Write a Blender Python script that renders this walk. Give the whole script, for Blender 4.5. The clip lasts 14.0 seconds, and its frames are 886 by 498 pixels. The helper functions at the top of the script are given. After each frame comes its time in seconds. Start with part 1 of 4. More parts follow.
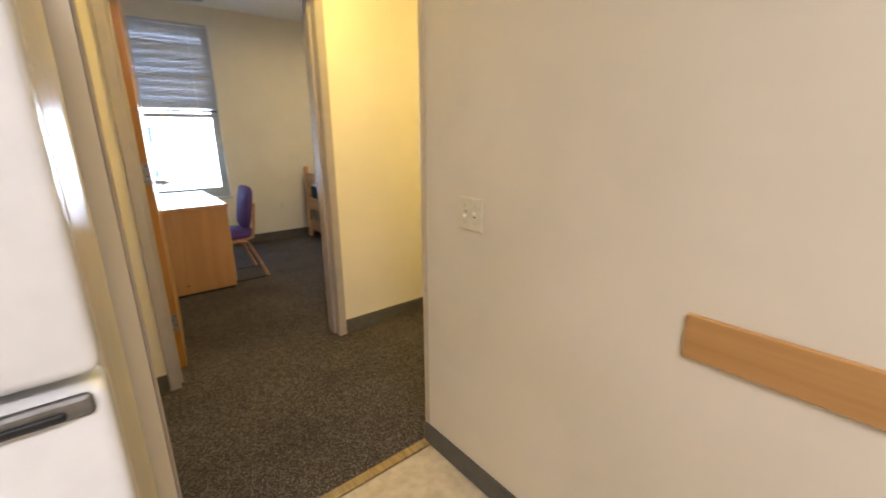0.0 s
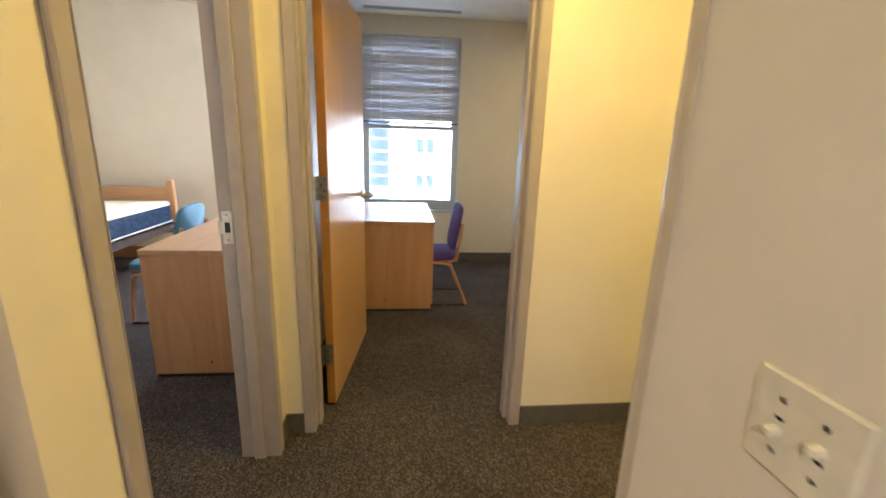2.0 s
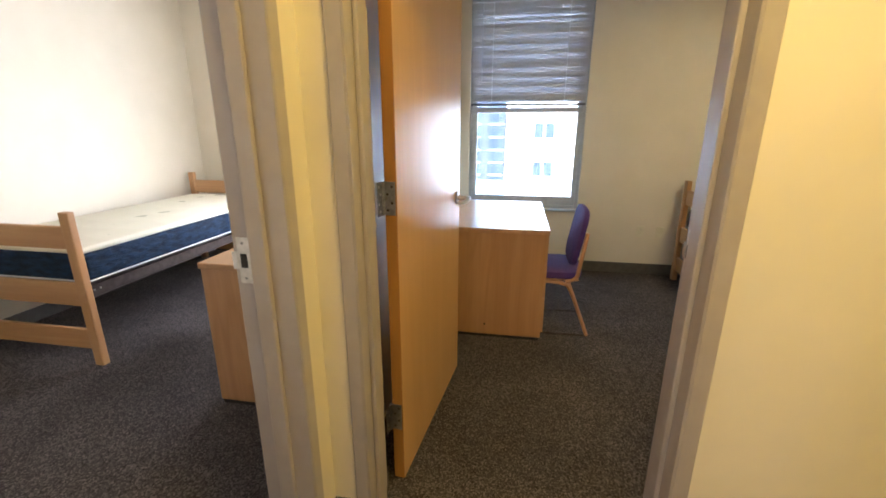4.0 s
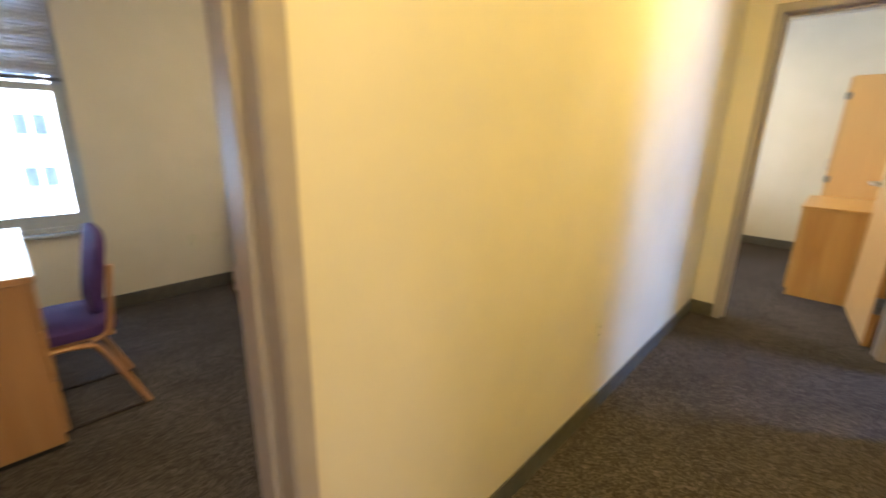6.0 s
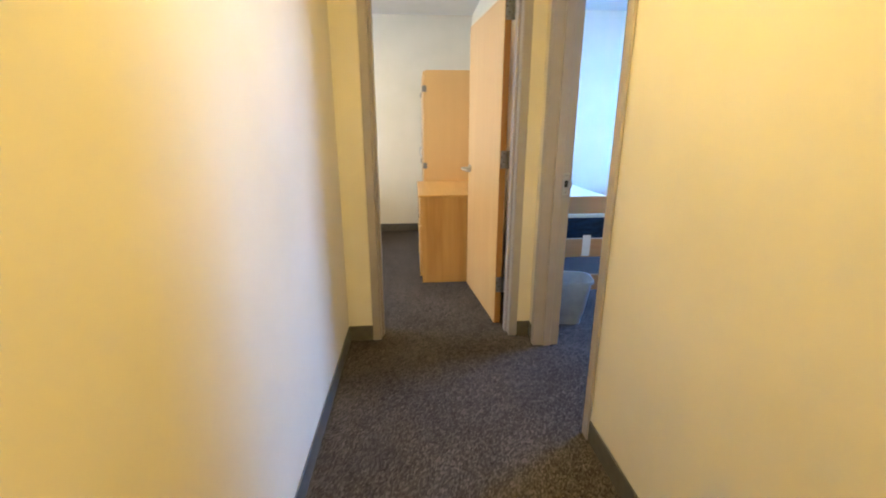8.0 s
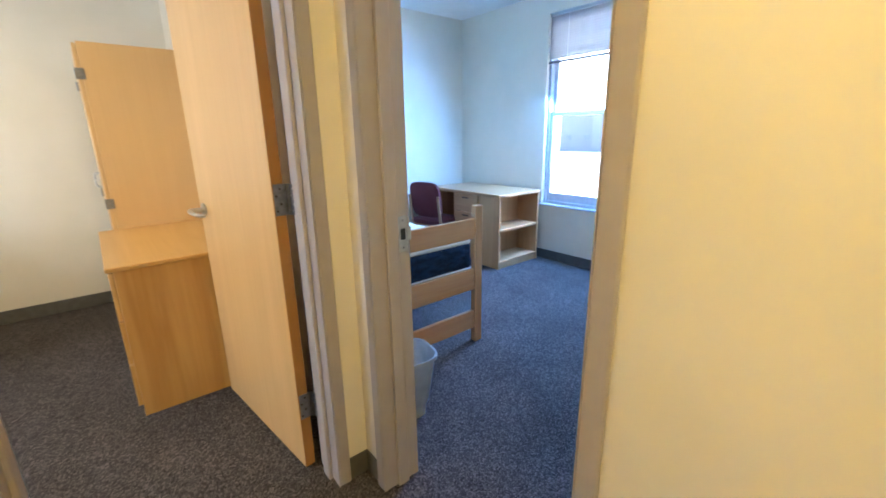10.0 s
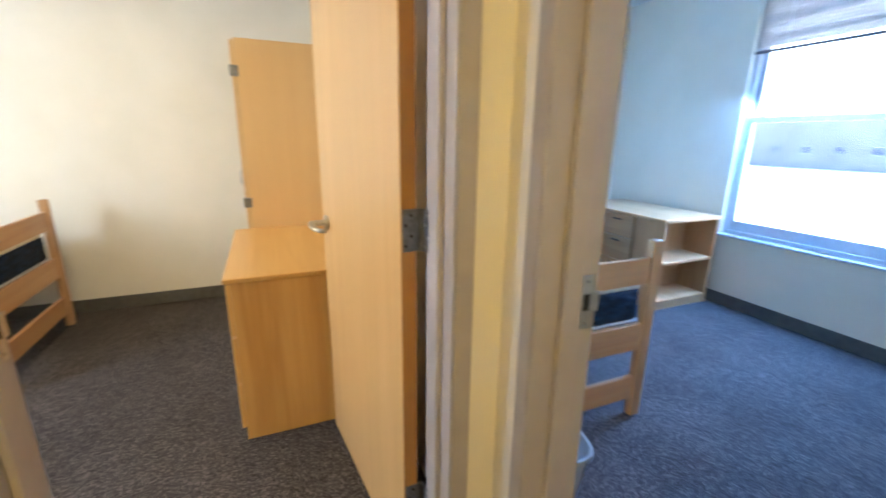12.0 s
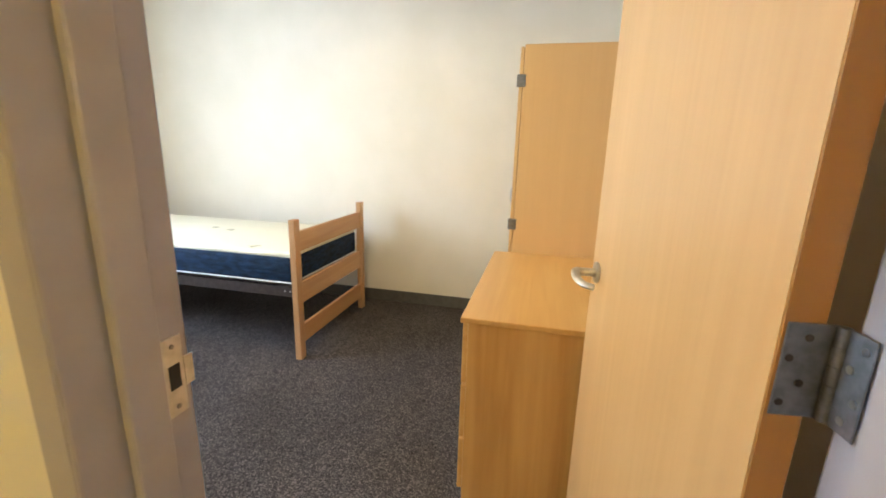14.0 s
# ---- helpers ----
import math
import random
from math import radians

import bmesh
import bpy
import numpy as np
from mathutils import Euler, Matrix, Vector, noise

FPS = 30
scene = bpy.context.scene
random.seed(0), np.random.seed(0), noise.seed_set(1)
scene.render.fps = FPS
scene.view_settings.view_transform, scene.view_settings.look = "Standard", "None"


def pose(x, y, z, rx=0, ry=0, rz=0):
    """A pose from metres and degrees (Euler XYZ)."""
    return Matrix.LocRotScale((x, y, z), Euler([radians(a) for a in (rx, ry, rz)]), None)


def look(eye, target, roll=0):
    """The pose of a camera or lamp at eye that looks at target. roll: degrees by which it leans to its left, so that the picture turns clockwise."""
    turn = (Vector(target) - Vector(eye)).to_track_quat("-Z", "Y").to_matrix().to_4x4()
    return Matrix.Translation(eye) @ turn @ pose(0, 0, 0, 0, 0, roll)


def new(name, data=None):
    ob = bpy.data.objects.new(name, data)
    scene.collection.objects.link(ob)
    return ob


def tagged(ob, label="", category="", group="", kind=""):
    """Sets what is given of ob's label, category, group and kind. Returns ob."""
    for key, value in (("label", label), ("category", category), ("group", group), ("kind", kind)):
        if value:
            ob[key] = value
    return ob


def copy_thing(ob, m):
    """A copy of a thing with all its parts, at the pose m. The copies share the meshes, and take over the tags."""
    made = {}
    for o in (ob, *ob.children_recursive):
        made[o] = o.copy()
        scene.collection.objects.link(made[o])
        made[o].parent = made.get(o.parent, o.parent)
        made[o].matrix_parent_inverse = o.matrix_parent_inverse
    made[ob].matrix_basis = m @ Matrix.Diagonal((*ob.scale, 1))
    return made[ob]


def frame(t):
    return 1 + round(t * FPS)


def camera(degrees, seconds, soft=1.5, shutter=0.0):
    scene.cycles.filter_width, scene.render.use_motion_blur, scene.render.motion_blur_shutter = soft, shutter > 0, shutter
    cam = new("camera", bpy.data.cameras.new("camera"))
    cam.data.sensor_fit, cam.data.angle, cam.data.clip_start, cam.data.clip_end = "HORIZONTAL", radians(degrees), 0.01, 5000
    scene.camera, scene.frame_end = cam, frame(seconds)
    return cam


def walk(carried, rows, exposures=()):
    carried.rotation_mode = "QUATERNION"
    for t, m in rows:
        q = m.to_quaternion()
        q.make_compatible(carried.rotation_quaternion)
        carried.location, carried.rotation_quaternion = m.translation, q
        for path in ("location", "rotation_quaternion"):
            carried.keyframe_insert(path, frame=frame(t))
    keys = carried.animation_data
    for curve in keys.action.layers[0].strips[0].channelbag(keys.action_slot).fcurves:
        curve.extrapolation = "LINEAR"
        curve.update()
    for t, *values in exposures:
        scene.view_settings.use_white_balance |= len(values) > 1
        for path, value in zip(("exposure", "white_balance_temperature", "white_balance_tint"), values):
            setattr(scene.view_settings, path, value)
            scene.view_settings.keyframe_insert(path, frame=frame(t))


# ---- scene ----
cam = camera(93.6, 14.0, soft=1.7, shutter=0.45)
EXPOSURE = 4.37
PATH = [
    (0, (1.284, 1.991, 1.375), (2.503, 3.482, 0.836), -0.3),
    (0.5, (1.45, 2.123, 1.364), (2.378, 3.808, 0.813), 0.4),
    (1, (1.626, 2.353, 1.377), (2.282, 4.168, 0.85), 1.1),
    (1.5, (1.747, 2.518, 1.386), (2.167, 4.41, 0.895), 1.8),
    (2, (1.841, 2.693, 1.384), (2.048, 4.623, 0.902), 1.8),
    (2.2, (1.852, 2.773, 1.379), (1.974, 4.71, 0.899), 1.8),
    (4.3, (1.9, 3.469, 1.404), (1.561, 5.358, 0.84), 0.0),
    (4.5, (1.906, 3.521, 1.413), (1.743, 5.431, 0.841), 0.3),
    (5, (1.933, 3.607, 1.415), (2.316, 5.481, 0.829), 0.7),
    (5.5, (1.947, 3.731, 1.425), (2.891, 5.391, 0.831), 2.6),
    (6, (2.106, 3.835, 1.345), (3.512, 5.153, 0.809), 1.3),
    (6.5, (2.331, 3.902, 1.321), (4.057, 4.77, 0.806), 1.2),
    (7, (2.589, 4.05, 1.359), (4.471, 4.477, 0.832), 0.1),
    (7.5, (2.86, 4.094, 1.335), (4.784, 4.205, 0.801), -0.1),
    (8, (3.222, 4.075, 1.35), (5.141, 3.936, 0.804), -0.0),
    (8.5, (3.593, 4.119, 1.386), (5.472, 3.705, 0.842), 0.1),
    (9, (3.912, 4.08, 1.368), (5.695, 3.343, 0.84), -0.2),
    (9.2, (4.038, 4.029, 1.395), (5.76, 3.156, 0.871), -0.5),
    (11.3, (4.746, 3.944, 1.385), (6.083, 2.564, 0.83), -0.3),
    (11.5, (4.792, 3.91, 1.386), (6.284, 2.692, 0.849), -0.1),
    (11.9, (4.915, 3.818, 1.406), (6.652, 2.975, 0.885), 0.6),
    (12.5, (5.044, 3.82, 1.395), (6.958, 3.492, 0.916), 1.4),
    (13, (5.214, 3.837, 1.401), (7.163, 3.822, 0.953), 1.6),
    (13.5, (5.335, 3.843, 1.401), (7.269, 4.064, 0.944), 1.7),
    (14, (5.443, 3.778, 1.4), (7.338, 4.217, 0.935), 1.6),
]
walk(cam, [(t, look(eye, target, roll)) for t, eye, target, roll in PATH], [(0, EXPOSURE, 5780, 11), (5, EXPOSURE - 0.05, 5800, 11), (7, EXPOSURE - 0.08, 5720, 11), (9, EXPOSURE - 0.08, 5720, 11), (11.5, EXPOSURE, 5720, 11), (14, EXPOSURE, 5720, 11)])

# ---- light ----
world = bpy.data.worlds.new("sky")
scene.world = world
world.use_nodes = True
wn = world.node_tree.nodes
sky = wn.new("ShaderNodeTexSky")
sky.sky_type, sky.sun_disc = "NISHITA", False
sky.sun_elevation, sky.sun_rotation = radians(46), radians(205)
wn["Background"].inputs["Strength"].default_value = 0.15
world.node_tree.links.new(sky.outputs[0], wn["Background"].inputs["Color"])

sun = bpy.data.lights.new("sun", "SUN")
sun.energy, sun.angle, sun.color = 4.0, radians(0.5), (1, 0.95, 0.87)
new("sun", sun).matrix_world = look((0, -30, 40), (18, -20, 20))


def area_lamp(name, at, size_x, size_y, watts, colour):
    lamp = bpy.data.lights.new(name, "AREA")
    lamp.shape, lamp.size, lamp.size_y, lamp.energy, lamp.color = "RECTANGLE", size_x, size_y, watts, colour
    ob = new(name, lamp)
    ob.matrix_world = look(at, (at[0], at[1], 0))
    return ob


CEIL = 2.73
# the lamp at x=2.2 is an extra one, added to even out the hall
for lamp_x, watts in ((2.2, 1.3), (4.2, 1.4)):
    area_lamp("hall_lamp_light", (lamp_x, 3.9, CEIL - 0.125), 0.3, 0.3, watts, (1, 0.675, 0.165))
area_lamp("bedroom_lamp_light", (3.7, 6.0, CEIL - 0.125), 0.3, 0.3, 1.5, (1, 0.74, 0.36))
# added light behind the camera's start, to brighten the kitchen walls
area_lamp("kitchen_fill_light", (0.9, 0.9, CEIL - 0.095), 0.9, 0.3, 3.1, (1, 0.875, 0.80))
area_lamp("end_room_lamp_light", (7.3, 4.9, CEIL - 0.125), 0.3, 0.3, 1.25, (1, 0.74, 0.32))



def window_fill_light(x, y, z, width, height, toward, watts, colour, down=0.1):
    """An added area lamp in a window's opening, boosting the daylight from the sky."""
    lamp = bpy.data.lights.new("window_fill_light", "AREA")
    lamp.shape, lamp.size, lamp.size_y, lamp.energy, lamp.color = "RECTANGLE", width, height, watts, colour
    new("window_fill_light", lamp).matrix_world = look((x, y, z), (x, y + toward, z - down))


# fill lamps added at the windows, tinted and sized per room
window_fill_light(6.64, 7.69, 1.8, 0.95, 1.2, -1, 3.9, (0.82, 0.92, 1))
window_fill_light(0.61, 7.69, 1.27, 0.84, 1.1, -1, 4.5, (1, 0.96, 0.96))
window_fill_light(1.96, 7.69, 1.13, 0.95, 0.82, -1, 0.4, (0.40, 0.72, 1))
window_fill_light(6.68, 0.13, 1.75, 1.05, 0.5, 1, 10.5, (0.20, 0.46, 1), 0.95)

# ---- materials ----


def material(name):
    m = bpy.data.materials.new(name)
    m.use_nodes = True
    return m, m.node_tree.nodes, m.node_tree.links, m.node_tree.nodes["Principled BSDF"]


def grainy(name, dark, light, rough=0.6, scale=(30, 30, 30), detail=6, bump=0.1, bump_scale=None, metal=0.0, coat=0.0,
           per_object=0.0, blotch=0.0, ramp=(0.35, 0.65), rough_var=0.0, depth=0.004):
    """A surface of two tones with grain at two scales."""
    m, n, l, b = material(name)
    tc = n.new("ShaderNodeTexCoord")
    mp = n.new("ShaderNodeMapping")
    mp.inputs["Scale"].default_value = scale
    l.new(tc.outputs["Object"], mp.inputs["Vector"])
    no = n.new("ShaderNodeTexNoise")
    no.inputs["Scale"].default_value, no.inputs["Detail"].default_value = 1.0, detail
    l.new(mp.outputs[0], no.inputs["Vector"])
    cr = n.new("ShaderNodeValToRGB")
    cr.color_ramp.elements[0].position, cr.color_ramp.elements[1].position = ramp
    cr.color_ramp.elements[0].color, cr.color_ramp.elements[1].color = (*dark, 1), (*light, 1)
    l.new(no.outputs["Fac"], cr.inputs["Fac"])
    colour = cr.outputs["Color"]
    big = n.new("ShaderNodeTexNoise")
    big.inputs["Scale"].default_value, big.inputs["Detail"].default_value = 1.7, 4
    l.new(tc.outputs["Object"], big.inputs["Vector"])
    if blotch:
        mr = n.new("ShaderNodeMapRange")
        mr.inputs["From Min"].default_value, mr.inputs["From Max"].default_value = 0.3, 0.7
        mr.inputs["To Min"].default_value, mr.inputs["To Max"].default_value = 1 - blotch, 1 + blotch
        l.new(big.outputs["Fac"], mr.inputs["Value"])
        hs = n.new("ShaderNodeHueSaturation")
        l.new(mr.outputs[0], hs.inputs["Value"])
        l.new(colour, hs.inputs["Color"])
        colour = hs.outputs["Color"]
    if per_object:
        oi = n.new("ShaderNodeObjectInfo")
        mr2 = n.new("ShaderNodeMapRange")
        mr2.inputs["To Min"].default_value, mr2.inputs["To Max"].default_value = 1 - per_object, 1 + per_object
        l.new(oi.outputs["Random"], mr2.inputs["Value"])
        hs2 = n.new("ShaderNodeHueSaturation")
        l.new(mr2.outputs[0], hs2.inputs["Value"])
        l.new(colour, hs2.inputs["Color"])
        colour = hs2.outputs["Color"]
    l.new(colour, b.inputs["Base Color"])
    b.inputs["Roughness"].default_value, b.inputs["Metallic"].default_value = rough, metal
    b.inputs["Coat Weight"].default_value, b.inputs["Coat Roughness"].default_value = coat, 0.12
    if rough_var:
        mr3 = n.new("ShaderNodeMapRange")
        mr3.inputs["To Min"].default_value, mr3.inputs["To Max"].default_value = rough - rough_var, rough + rough_var
        l.new(big.outputs["Fac"], mr3.inputs["Value"])
        l.new(mr3.outputs[0], b.inputs["Roughness"])
    if bump:
        bp = n.new("ShaderNodeBump")
        bp.inputs["Strength"].default_value, bp.inputs["Distance"].default_value = bump, depth
        src = no
        if bump_scale:
            src = n.new("ShaderNodeTexNoise")
            src.inputs["Scale"].default_value, src.inputs["Detail"].default_value = bump_scale, 4
            l.new(tc.outputs["Object"], src.inputs["Vector"])
        l.new(src.outputs["Fac"], bp.inputs["Height"])
        l.new(bp.outputs[0], b.inputs["Normal"])
    return m


def wood(name, dark, light, axis, rough=0.35, coat=0.3, fine=90.0, bands=8.0):
    """Oak veneer with its grain along one axis: long streaks and cathedral bands."""
    m, n, l, b = material(name)
    tc = n.new("ShaderNodeTexCoord")
    oi = n.new("ShaderNodeObjectInfo")
    ad = n.new("ShaderNodeVectorMath")
    sc = n.new("ShaderNodeVectorMath")
    sc.operation = "SCALE"
    sc.inputs[0].default_value, = ((7.3, 3.1, 5.7),)
    l.new(oi.outputs["Random"], sc.inputs["Scale"])
    l.new(tc.outputs["Object"], ad.inputs[0])
    l.new(sc.outputs[0], ad.inputs[1])
    mp = n.new("ShaderNodeMapping")
    size = [fine, fine, fine]
    size["xyz".index(axis)] = 2.5
    mp.inputs["Scale"].default_value = size
    l.new(ad.outputs[0], mp.inputs["Vector"])
    streak = n.new("ShaderNodeTexNoise")
    streak.inputs["Scale"].default_value, streak.inputs["Detail"].default_value = 1.0, 5
    l.new(mp.outputs[0], streak.inputs["Vector"])
    mp2 = n.new("ShaderNodeMapping")
    size = [7.0, 7.0, 7.0]
    size["xyz".index(axis)] = 0.55
    mp2.inputs["Scale"].default_value = size
    l.new(ad.outputs[0], mp2.inputs["Vector"])
    band = n.new("ShaderNodeTexNoise")
    band.inputs["Scale"].default_value, band.inputs["Detail"].default_value, band.inputs["Distortion"].default_value = 1.0, 3, 0.6
    l.new(mp2.outputs[0], band.inputs["Vector"])
    wv = n.new("ShaderNodeMath")
    wv.operation = "MULTIPLY"
    wv.inputs[1].default_value = bands
    l.new(band.outputs["Fac"], wv.inputs[0])
    fr = n.new("ShaderNodeMath")
    fr.operation = "PINGPONG"
    fr.inputs[1].default_value = 1.0
    l.new(wv.outputs[0], fr.inputs[0])
    mix = n.new("ShaderNodeMath")
    mix.operation = "MULTIPLY_ADD"
    mix.inputs[1].default_value = 0.28
    l.new(fr.outputs[0], mix.inputs[0])
    st = n.new("ShaderNodeMath")
    st.operation = "MULTIPLY"
    st.inputs[1].default_value = 0.36
    l.new(streak.outputs["Fac"], st.inputs[0])
    l.new(st.outputs[0], mix.inputs[2])
    cr = n.new("ShaderNodeValToRGB")
    cr.color_ramp.elements[0].position, cr.color_ramp.elements[1].position = 0.06, 0.56
    cr.color_ramp.elements[0].color, cr.color_ramp.elements[1].color = (*dark, 1), (*light, 1)
    l.new(mix.outputs[0], cr.inputs["Fac"])
    l.new(cr.outputs["Color"], b.inputs["Base Color"])
    b.inputs["Roughness"].default_value = rough
    b.inputs["Coat Weight"].default_value, b.inputs["Coat Roughness"].default_value = coat, 0.22
    bp = n.new("ShaderNodeBump")
    bp.inputs["Strength"].default_value, bp.inputs["Distance"].default_value = 0.08, 0.001
    l.new(streak.outputs["Fac"], bp.inputs["Height"])
    l.new(bp.outputs[0], b.inputs["Normal"])
    return m


def carpet_material():
    m, n, l, b = material("carpet")
    tc = n.new("ShaderNodeTexCoord")
    tuft = n.new("ShaderNodeTexNoise")
    tuft.inputs["Scale"].default_value, tuft.inputs["Detail"].default_value, tuft.inputs["Roughness"].default_value = 140, 3, 0.9
    l.new(tc.outputs["Object"], tuft.inputs["Vector"])
    vor = n.new("ShaderNodeTexVoronoi")
    vor.inputs["Scale"].default_value = 170
    l.new(tc.outputs["Object"], vor.inputs["Vector"])
    cr = n.new("ShaderNodeValToRGB")
    e = cr.color_ramp.elements
    e[0].position, e[0].color = 0.30, (0.019, 0.0165, 0.0165, 1)
    e[1].position, e[1].color = 0.72, (0.175, 0.148, 0.14, 1)
    mid = e.new(0.5)
    mid.color = (0.052, 0.046, 0.046, 1)
    fleck = n.new("ShaderNodeMath")
    fleck.operation = "MULTIPLY_ADD"
    fleck.inputs[1].default_value, fleck.inputs[2].default_value = 0.38, 0.0
    l.new(vor.outputs["Color"], fleck.inputs[0])
    half = n.new("ShaderNodeMath")
    half.operation = "MULTIPLY_ADD"
    half.inputs[1].default_value = 0.62
    l.new(tuft.outputs["Fac"], half.inputs[0])
    l.new(fleck.outputs[0], half.inputs[2])
    l.new(half.outputs[0], cr.inputs["Fac"])
    big = n.new("ShaderNodeTexNoise")
    big.inputs["Scale"].default_value, big.inputs["Detail"].default_value = 2.3, 5
    l.new(tc.outputs["Object"], big.inputs["Vector"])
    mr = n.new("ShaderNodeMapRange")
    mr.inputs["From Min"].default_value, mr.inputs["From Max"].default_value = 0.3, 0.7
    mr.inputs["To Min"].default_value, mr.inputs["To Max"].default_value = 0.82, 1.18
    l.new(big.outputs["Fac"], mr.inputs["Value"])
    hs = n.new("ShaderNodeHueSaturation")
    l.new(mr.outputs[0], hs.inputs["Value"])
    l.new(cr.outputs["Color"], hs.inputs["Color"])
    l.new(hs.outputs["Color"], b.inputs["Base Color"])
    b.inputs["Roughness"].default_value = 1.0
    b.inputs["Specular IOR Level"].default_value = 0.1
    ma = n.new("ShaderNodeMath")
    l.new(tuft.outputs["Fac"], ma.inputs[0])
    l.new(vor.outputs["Distance"], ma.inputs[1])
    bp = n.new("ShaderNodeBump")
    bp.inputs["Strength"].default_value, bp.inputs["Distance"].default_value = 0.45, 0.004
    l.new(ma.outputs[0], bp.inputs["Height"])
    l.new(bp.outputs[0], b.inputs["Normal"])
    return m


def mattress_top_material():
    m, n, l, b = material("mattress_ticking")
    tc = n.new("ShaderNodeTexCoord")
    vor = n.new("ShaderNodeTexVoronoi")
    vor.inputs["Scale"].default_value, vor.inputs["Randomness"].default_value = 4.2, 0.45
    l.new(tc.outputs["Object"], vor.inputs["Vector"])
    no = n.new("ShaderNodeTexNoise")
    no.inputs["Scale"].default_value = 22
    l.new(tc.outputs["Object"], no.inputs["Vector"])
    ad = n.new("ShaderNodeMath")
    ad.operation = "MULTIPLY_ADD"
    ad.inputs[1].default_value = 0.35
    l.new(no.outputs["Fac"], ad.inputs[0])
    l.new(vor.outputs["Distance"], ad.inputs[2])
    cr = n.new("ShaderNodeValToRGB")
    e = cr.color_ramp.elements
    e[0].position, e[0].color = 0.32, (0.45, 0.44, 0.33, 1)
    e[1].position, e[1].color = 0.37, (0.78, 0.75, 0.62, 1)
    l.new(ad.outputs[0], cr.inputs["Fac"])
    l.new(cr.outputs["Color"], b.inputs["Base Color"])
    b.inputs["Roughness"].default_value = 0.85
    bp = n.new("ShaderNodeBump")
    bp.inputs["Strength"].default_value, bp.inputs["Distance"].default_value = 0.5, 0.02
    l.new(vor.outputs["Distance"], bp.inputs["Height"])
    l.new(bp.outputs[0], b.inputs["Normal"])
    return m


def glass_material(name, tint, rough=0.0):
    m, n, l, b = material(name)
    b.inputs["Base Color"].default_value = (*tint, 1)
    b.inputs["Transmission Weight"].default_value, b.inputs["Roughness"].default_value, b.inputs["IOR"].default_value = 1.0, rough, 1.45
    return m


PAINT = grainy("cream_wall_paint", (0.73, 0.675, 0.555), (0.77, 0.71, 0.595), 0.55, (3, 3, 3), 5, 0.12, 260, blotch=0.02, depth=0.002)
CEILING = grainy("white_ceiling_paint", (0.76, 0.75, 0.72), (0.80, 0.79, 0.76), 0.8, (4, 4, 4), 5, 0.15, 180, blotch=0.02)
CARPET = carpet_material()
VINYL = grainy("beige_vinyl_floor", (0.42, 0.36, 0.28), (0.55, 0.49, 0.40), 0.32, (18, 18, 18), 8, 0.04, blotch=0.06)
BASE = grainy("grey_rubber_baseboard", (0.085, 0.082, 0.075), (0.11, 0.105, 0.095), 0.5, (20, 20, 20), 4, 0.08, blotch=0.08)
FRAME = grainy("taupe_enamel_paint", (0.375, 0.335, 0.325), (0.40, 0.36, 0.35), 0.36, (14, 14, 14), 5, 0.04, 120, blotch=0.02)
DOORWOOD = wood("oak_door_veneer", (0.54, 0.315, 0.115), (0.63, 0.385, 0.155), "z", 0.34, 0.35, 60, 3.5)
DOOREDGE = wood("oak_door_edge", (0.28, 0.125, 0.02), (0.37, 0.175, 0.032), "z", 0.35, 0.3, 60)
DESK_X = wood("beech_laminate_along", (0.43, 0.235, 0.105), (0.56, 0.325, 0.16), "x", 0.3, 0.3)
DESK_Z = wood("beech_laminate_upright", (0.41, 0.215, 0.092), (0.53, 0.30, 0.145), "z", 0.36, 0.2)
CASE_X = wood("oak_laminate_along_x", (0.50, 0.275, 0.075), (0.59, 0.345, 0.11), "x", 0.38, 0.2)
CASE_Y = wood("oak_laminate_along_y", (0.50, 0.275, 0.075), (0.59, 0.345, 0.11), "y", 0.38, 0.2)
CASE_Z = wood("oak_laminate_upright", (0.42, 0.21, 0.052), (0.61, 0.36, 0.12), "z", 0.38, 0.2, 45, 5)
PLAIN_Z = wood("plain_oak_laminate", (0.56, 0.34, 0.13), (0.62, 0.385, 0.155), "z", 0.4, 0.15, 90, 2.5)
BEDWOOD = wood("beech_bed_wood", (0.42, 0.22, 0.09), (0.53, 0.31, 0.14), "x", 0.42, 0.2)
BEDPOST = wood("beech_post_wood", (0.42, 0.22, 0.09), (0.53, 0.31, 0.14), "z", 0.42, 0.2)
RAILWOOD = wood("oak_rail_wood", (0.42, 0.22, 0.065), (0.52, 0.29, 0.10), "y", 0.4, 0.2)
STEEL = grainy("brushed_steel", (0.5, 0.49, 0.47), (0.62, 0.6, 0.58), 0.3, (60, 60, 60), 3, 0.03, metal=1.0)
HINGE = grainy("dull_hinge_steel", (0.22, 0.22, 0.22), (0.3, 0.3, 0.3), 0.42, (70, 70, 70), 3, 0.05, metal=1.0)
DARKSTEEL = grainy("brown_bed_steel", (0.035, 0.025, 0.022), (0.06, 0.045, 0.04), 0.45, (30, 30, 30), 4, 0.05, metal=0.3)
BLACK = grainy("black_plastic", (0.008, 0.008, 0.009), (0.014, 0.014, 0.015), 0.6, (40, 40, 40), 3, 0.05)
NAVY = grainy("navy_quilted_border", (0.006, 0.014, 0.034), (0.012, 0.034, 0.08), 0.75, (14, 14, 40), 5, 0.6, depth=0.02)
NAVY.node_tree.nodes["Principled BSDF"].inputs["Specular IOR Level"].default_value = 0.2
TICKING = mattress_top_material()
PIPING = grainy("pale_piping", (0.55, 0.58, 0.6), (0.68, 0.7, 0.72), 0.6, (60, 60, 60), 3, 0.1)
